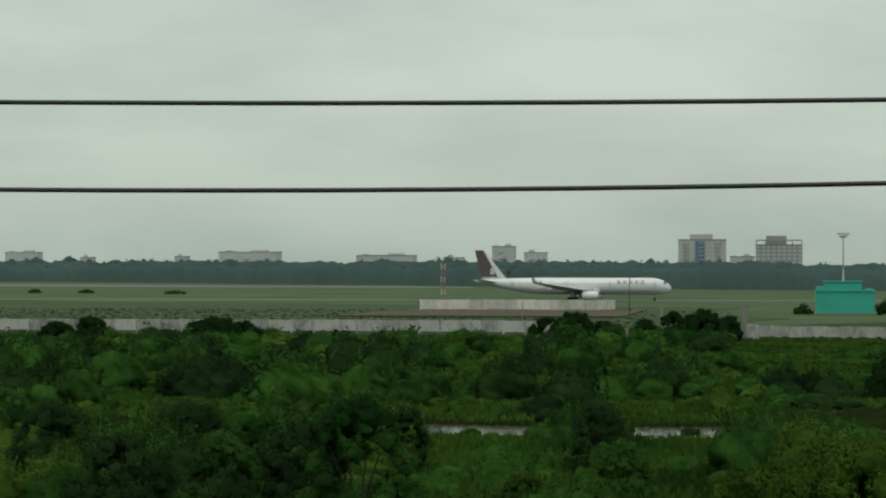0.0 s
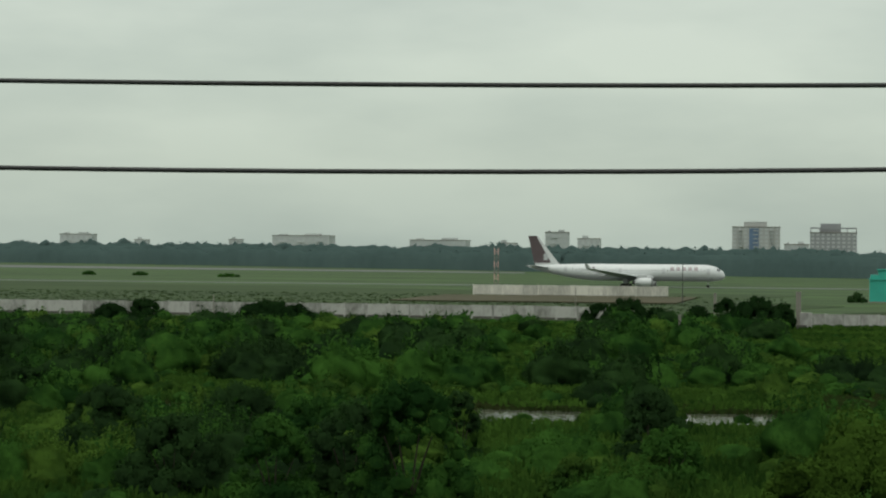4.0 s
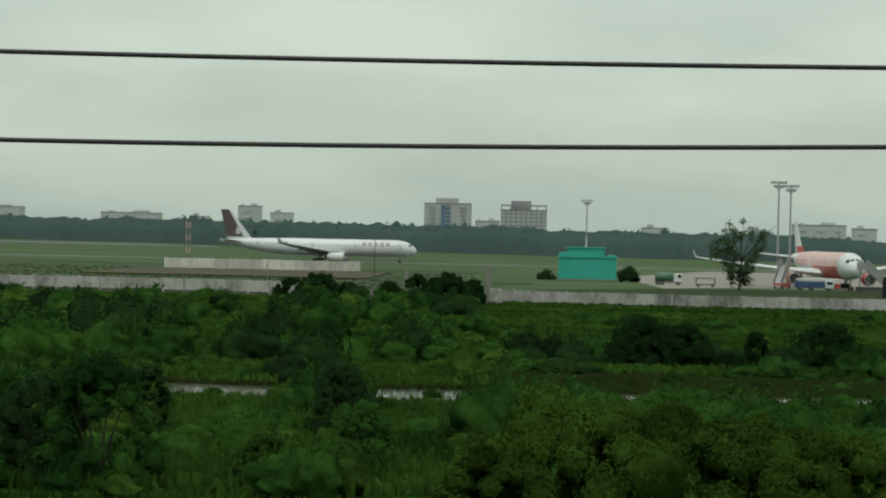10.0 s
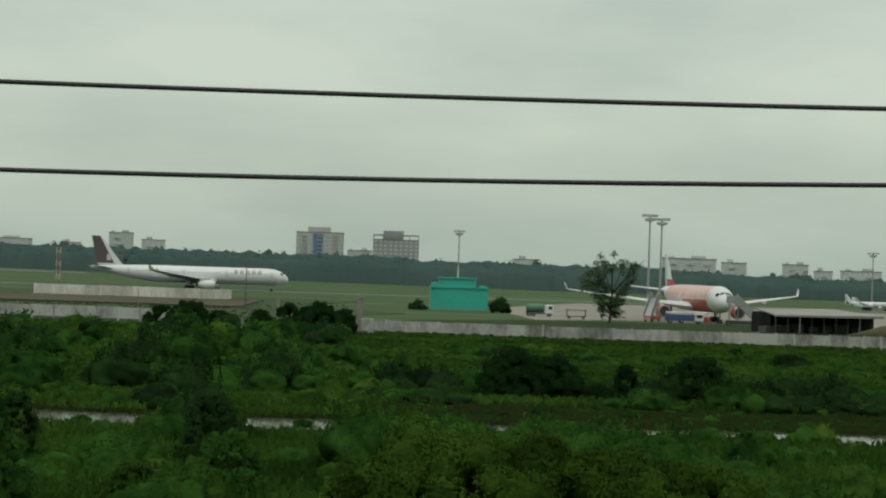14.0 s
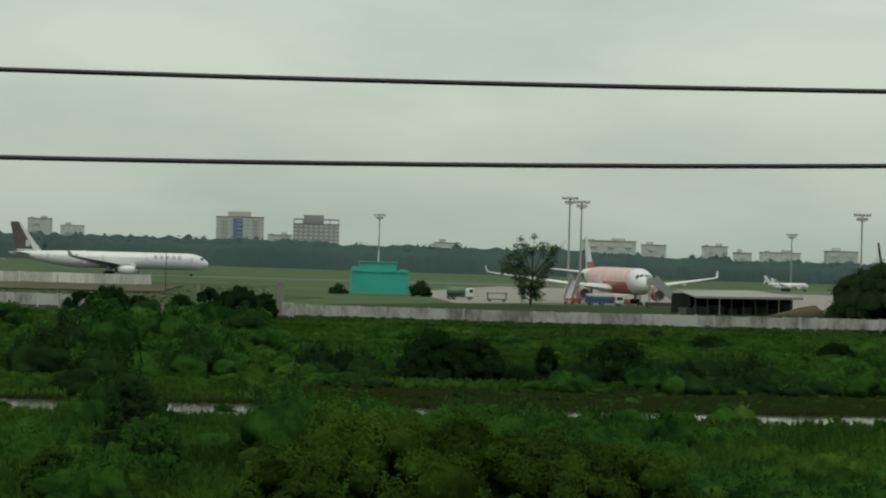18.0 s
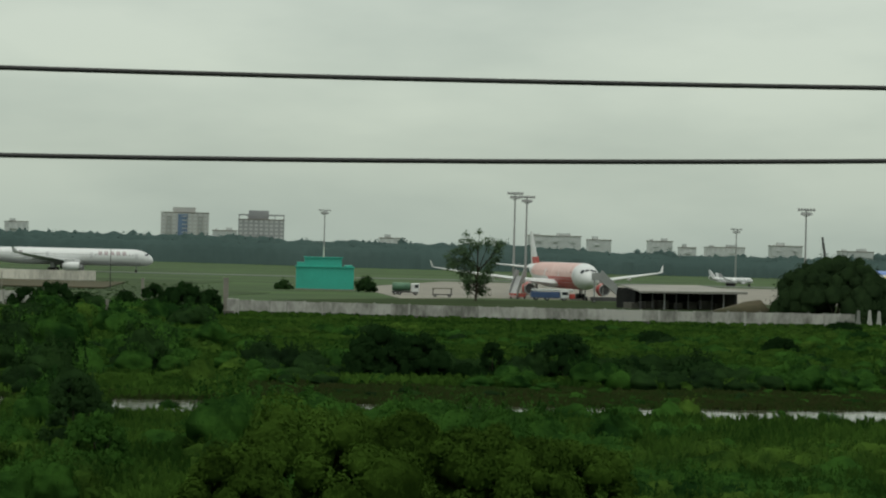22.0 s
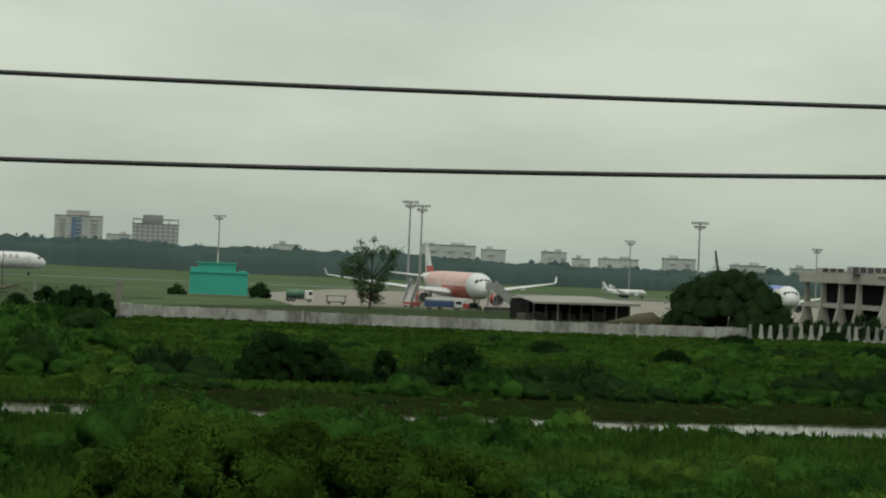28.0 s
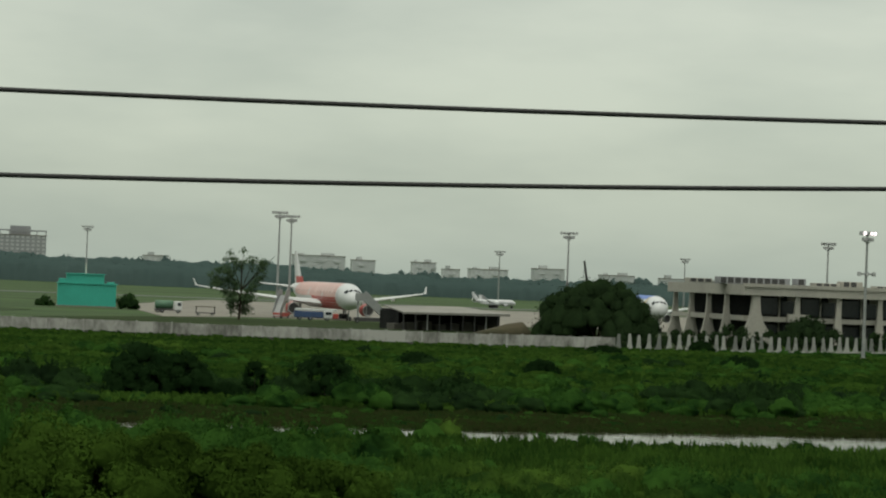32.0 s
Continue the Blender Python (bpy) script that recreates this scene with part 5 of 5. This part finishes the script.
# ---- light masts ----
def light_mast(a, d, e, label, heads=6, glow=False, extra=False, spread=2.0):
    x, y = at(a, d)
    h = height(e, d)
    ob = thing("light_mast", pose(x, y, 0), label, "lamp post", "apron light masts")
    part("pole", tubes(((0, 0, -0.2), (0, 0, h * 0.5), 0.34, 0.27), ((0, 0, h * 0.5), (0, 0, h - 0.5), 0.27, 0.18)), steel, ob)
    part("base", tubes(((0, 0, -0.2), (0, 0, 0.6), 0.7, 0.5)), concrete, ob)
    part("strut", tubes(((0, 0, h - 2.1), (-spread * 0.6, 0, h - 1.4), 0.08), ((0, 0, h - 2.1), (spread * 0.6, 0, h - 1.4), 0.08)), steel, ob)
    part("head_frame", boxes((-spread * 0.62, spread * 0.62, -0.12, 0.12, h - 1.5, h - 1.3), (-spread, spread, -0.12, 0.12, h - 0.5, h - 0.3), (-0.12, 0.12, -spread, spread, h - 1.5, h - 1.3)), steel, ob)
    for k in range(heads):
        px = -spread + 0.2 + k * (2 * spread - 0.4) / (heads - 1)
        for z, px in ((h - 1.25, px * 0.62), (h - 0.25, px)):
            f = part("floodlight", boxes((px - 0.26, px + 0.26, -0.55, 0.0, z - 0.36, z + 0.3), bevel=0.06), dark_steel if not glow else steel, ob)
            part("lamp_face", boxes((px - 0.2, px + 0.2, -0.59, -0.56, z - 0.28, z + 0.2)), lit if glow and z > h - 1 and k in (1, 3, 4) else lamp_glass, f)
    if extra:
        part("lower_arm", boxes((-1.4, 1.4, -0.1, 0.1, h - 7.4, h - 7.1)), steel, ob)
        for px in (-1.3, 0, 1.3):
            f = part("floodlight", boxes((px - 0.3, px + 0.3, -0.5, -0.1, h - 7.6, h - 6.9), bevel=0.05), steel, ob)
            part("lamp_face", boxes((px - 0.24, px + 0.24, -0.54, -0.51, h - 7.5, h - 7.0)), lamp_glass, f)
    return ob


light_mast(92, 1000, -62, "tall grey apron light mast", spread=2.2)
light_mast(428, 690, -101, "tall grey apron light mast, one of a close pair")
light_mast(449, 680, -95, "tall grey apron light mast, one of a close pair")
light_mast(819, 1080, -46, "tall grey apron light mast, far across the apron", spread=2.2)
light_mast(940, 690, -84, "tall grey apron light mast behind the dome-shaped tree", spread=2.2)
light_mast(1146, 1050, -45, "tall grey apron light mast behind the terminal", spread=2.0)
light_mast(1395, 690, -82, "tall grey apron light mast behind the terminal", spread=1.9)
light_mast(1462, 462, -104, "tall light mast by the fence with lit lamps", 5, True, True, 1.4)
light_mast(1594, 900, -54, "tall grey apron light mast behind the terminal", spread=2.0)


def crane():
    x, y = at(975, 1150)
    ob = thing("crane", pose(x, y, 0), "dark slanting crane jib far off", "crane")
    part("body", boxes((-2, 4, 0, 3, 0.8, 4.0), bevel=0.1), yellow_paint, ob)
    part("track", boxes((-2.5, 4.5, -0.4, 0.4, 0, 0.8), (-2.5, 4.5, 2.6, 3.4, 0, 0.8), bevel=0.1), rubber, ob)
    part("jib", tubes(((1.5, 1.5, 3.5), (-1.2, 1.5, 20.5), 0.75, 0.45), n=4), dark_steel, ob)
    part("hoist_rope", tubes(((-1.2, 1.5, 20.5), (-1.5, 1.5, 8), 0.06), n=4), dark_steel, ob)


crane()


# ---- vehicles on the apron ----
def wheels(ob, xs, ys, r):
    for wx in xs:
        for wy in ys:
            w = part("wheel", tubes(((wx, wy - 0.14, r), (wx, wy + 0.14, r), r), n=12), rubber, ob)
            part("hub", tubes(((wx, wy - 0.16, r), (wx, wy + 0.16, r), r * 0.45), n=8), steel, w)


def tank_truck(a, d):
    x, y = at(a, d)
    ob = thing("tank_truck", pose(x, y, 0.1), "white and green fuel tank truck on the apron", "truck")
    part("chassis", boxes((-3.4, 3.2, -0.9, 0.9, 0.6, 0.9)), dark_steel, ob)
    part("tank", loft(bmesh.new(), [[(u, 1.15 * w * math.cos(k * 0.5236), 2.0 + 1.05 * w * math.sin(k * 0.5236)) for k in range(12)] for u, w in ((-3.3, 0.8), (-3.1, 1), (1.0, 1), (1.2, 0.8))]), green_paint, ob, smooth=True)
    part("cab", boxes((1.4, 3.3, -1.1, 1.1, 0.7, 2.9), bevel=0.15), aircraft_white, ob)
    part("windscreen", boxes((2.2, 3.1, -1.12, -1.09, 1.8, 2.6)), dark_glass, ob)
    wheels(ob, (-2.6, -1.5, 2.4), (-0.95, 0.95), 0.5)


tank_truck(238, 655)


def dolly(a, d):
    x, y = at(a, d)
    ob = thing("baggage_dolly", pose(x, y, 0.1), "brown flat-roofed baggage cart on the apron", "cart")
    part("deck", boxes((-2.4, 2.4, -0.9, 0.9, 0.5, 0.7)), dark_steel, ob)
    part("roof", boxes((-2.5, 2.5, -1.0, 1.0, 2.0, 2.15)), earth, ob)
    for px in (-2.2, 2.2):
        for py in (-0.8, 0.8):
            part("upright", boxes((px - 0.08, px + 0.08, py - 0.08, py + 0.08, 0.7, 2.0)), dark_steel, ob)
    wheels(ob, (-1.7, 1.7), (-0.8, 0.8), 0.32)


dolly(303, 640)


def service_truck(a, d):
    x, y = at(a, d)
    ob = thing("service_truck", pose(x, y, 0.1), "blue and white aircraft service truck by the nose", "truck")
    part("body", boxes((-5.0, 1.8, -1.2, 1.2, 0.7, 2.1), bevel=0.06), blue_paint, ob)
    part("roof_box", boxes((-4.8, 5.0, -1.1, 1.1, 2.3, 2.75), bevel=0.06), aircraft_white, ob)
    part("cab", boxes((1.9, 4.0, -1.2, 1.2, 0.6, 2.3), bevel=0.12), aircraft_white, ob)
    part("tail_box", boxes((4.1, 5.4, -1.1, 1.1, 0.6, 1.7), bevel=0.06), red_paint, ob)
    part("windscreen", boxes((2.3, 3.7, -1.23, -1.19, 1.4, 2.1)), dark_glass, ob)
    wheels(ob, (-3.8, -1.2, 2.8), (-1.05, 1.05), 0.5)


service_truck(497, 628)


def air_stairs(a, d, label, turn, skin_mat, base_mat):
    x, y = at(a, d)
    ob = thing("boarding_stairs", pose(x, y, 0.1, 0, 0, turn), label, "stairs", "boarding stairs")
    bm = bmesh.new()
    loft(bm, [[(5.2, s, 0.5), (5.8, s, 0.6), (0.2, s, 5.6), (-0.6, s, 5.4)] for s in (-0.9, 0.9)])
    part("flight", bm, steel, ob)
    for s in (-0.95, 0.95):
        bm = bmesh.new()
        loft(bm, [[(5.2, s + o, 0.6), (5.7, s + o, 2.0), (0.1, s + o, 7.5), (-1.0, s + o, 5.6)] for o in (-0.04, 0.04)])
        part("side_panel", bm, skin_mat, ob)
    part("platform", boxes((-2.2, -0.4, -1, 1, 5.2, 5.5)), steel, ob)
    for s in (-0.97, 0.97):
        part("platform_rail", boxes((-2.2, -0.4, s - 0.03, s + 0.03, 5.5, 6.9)), steel, ob)
    for sx, sy, sz in ((-1.6, -0.7, 5.2), (-1.6, 0.7, 5.2), (0.5, 0.7, 4.8)):
        part("support", tubes(((sx, sy, 0.5), (sx, sy, sz), 0.12)), steel, ob)
    part("chassis", boxes((-2.4, 5.6, -0.9, 0.9, 0.4, 1.3)), base_mat, ob)
    for k in range(18):
        f = k / 17
        part("step", boxes((5.0 - 5.0 * f, 5.35 - 5.0 * f, -0.85, 0.85, 0.75 + 4.75 * f, 0.82 + 4.75 * f)), steel, ob)
    wheels(ob, (-1.7, 4.4), (-0.8, 0.8), 0.4)


air_stairs(584, 618, "grey mobile boarding stairs leaning at the aircraft door", 0, steel, dark_steel)
air_stairs(440, 645, "white and red mobile boarding stairs beside the wing", 248, steel, red_paint)
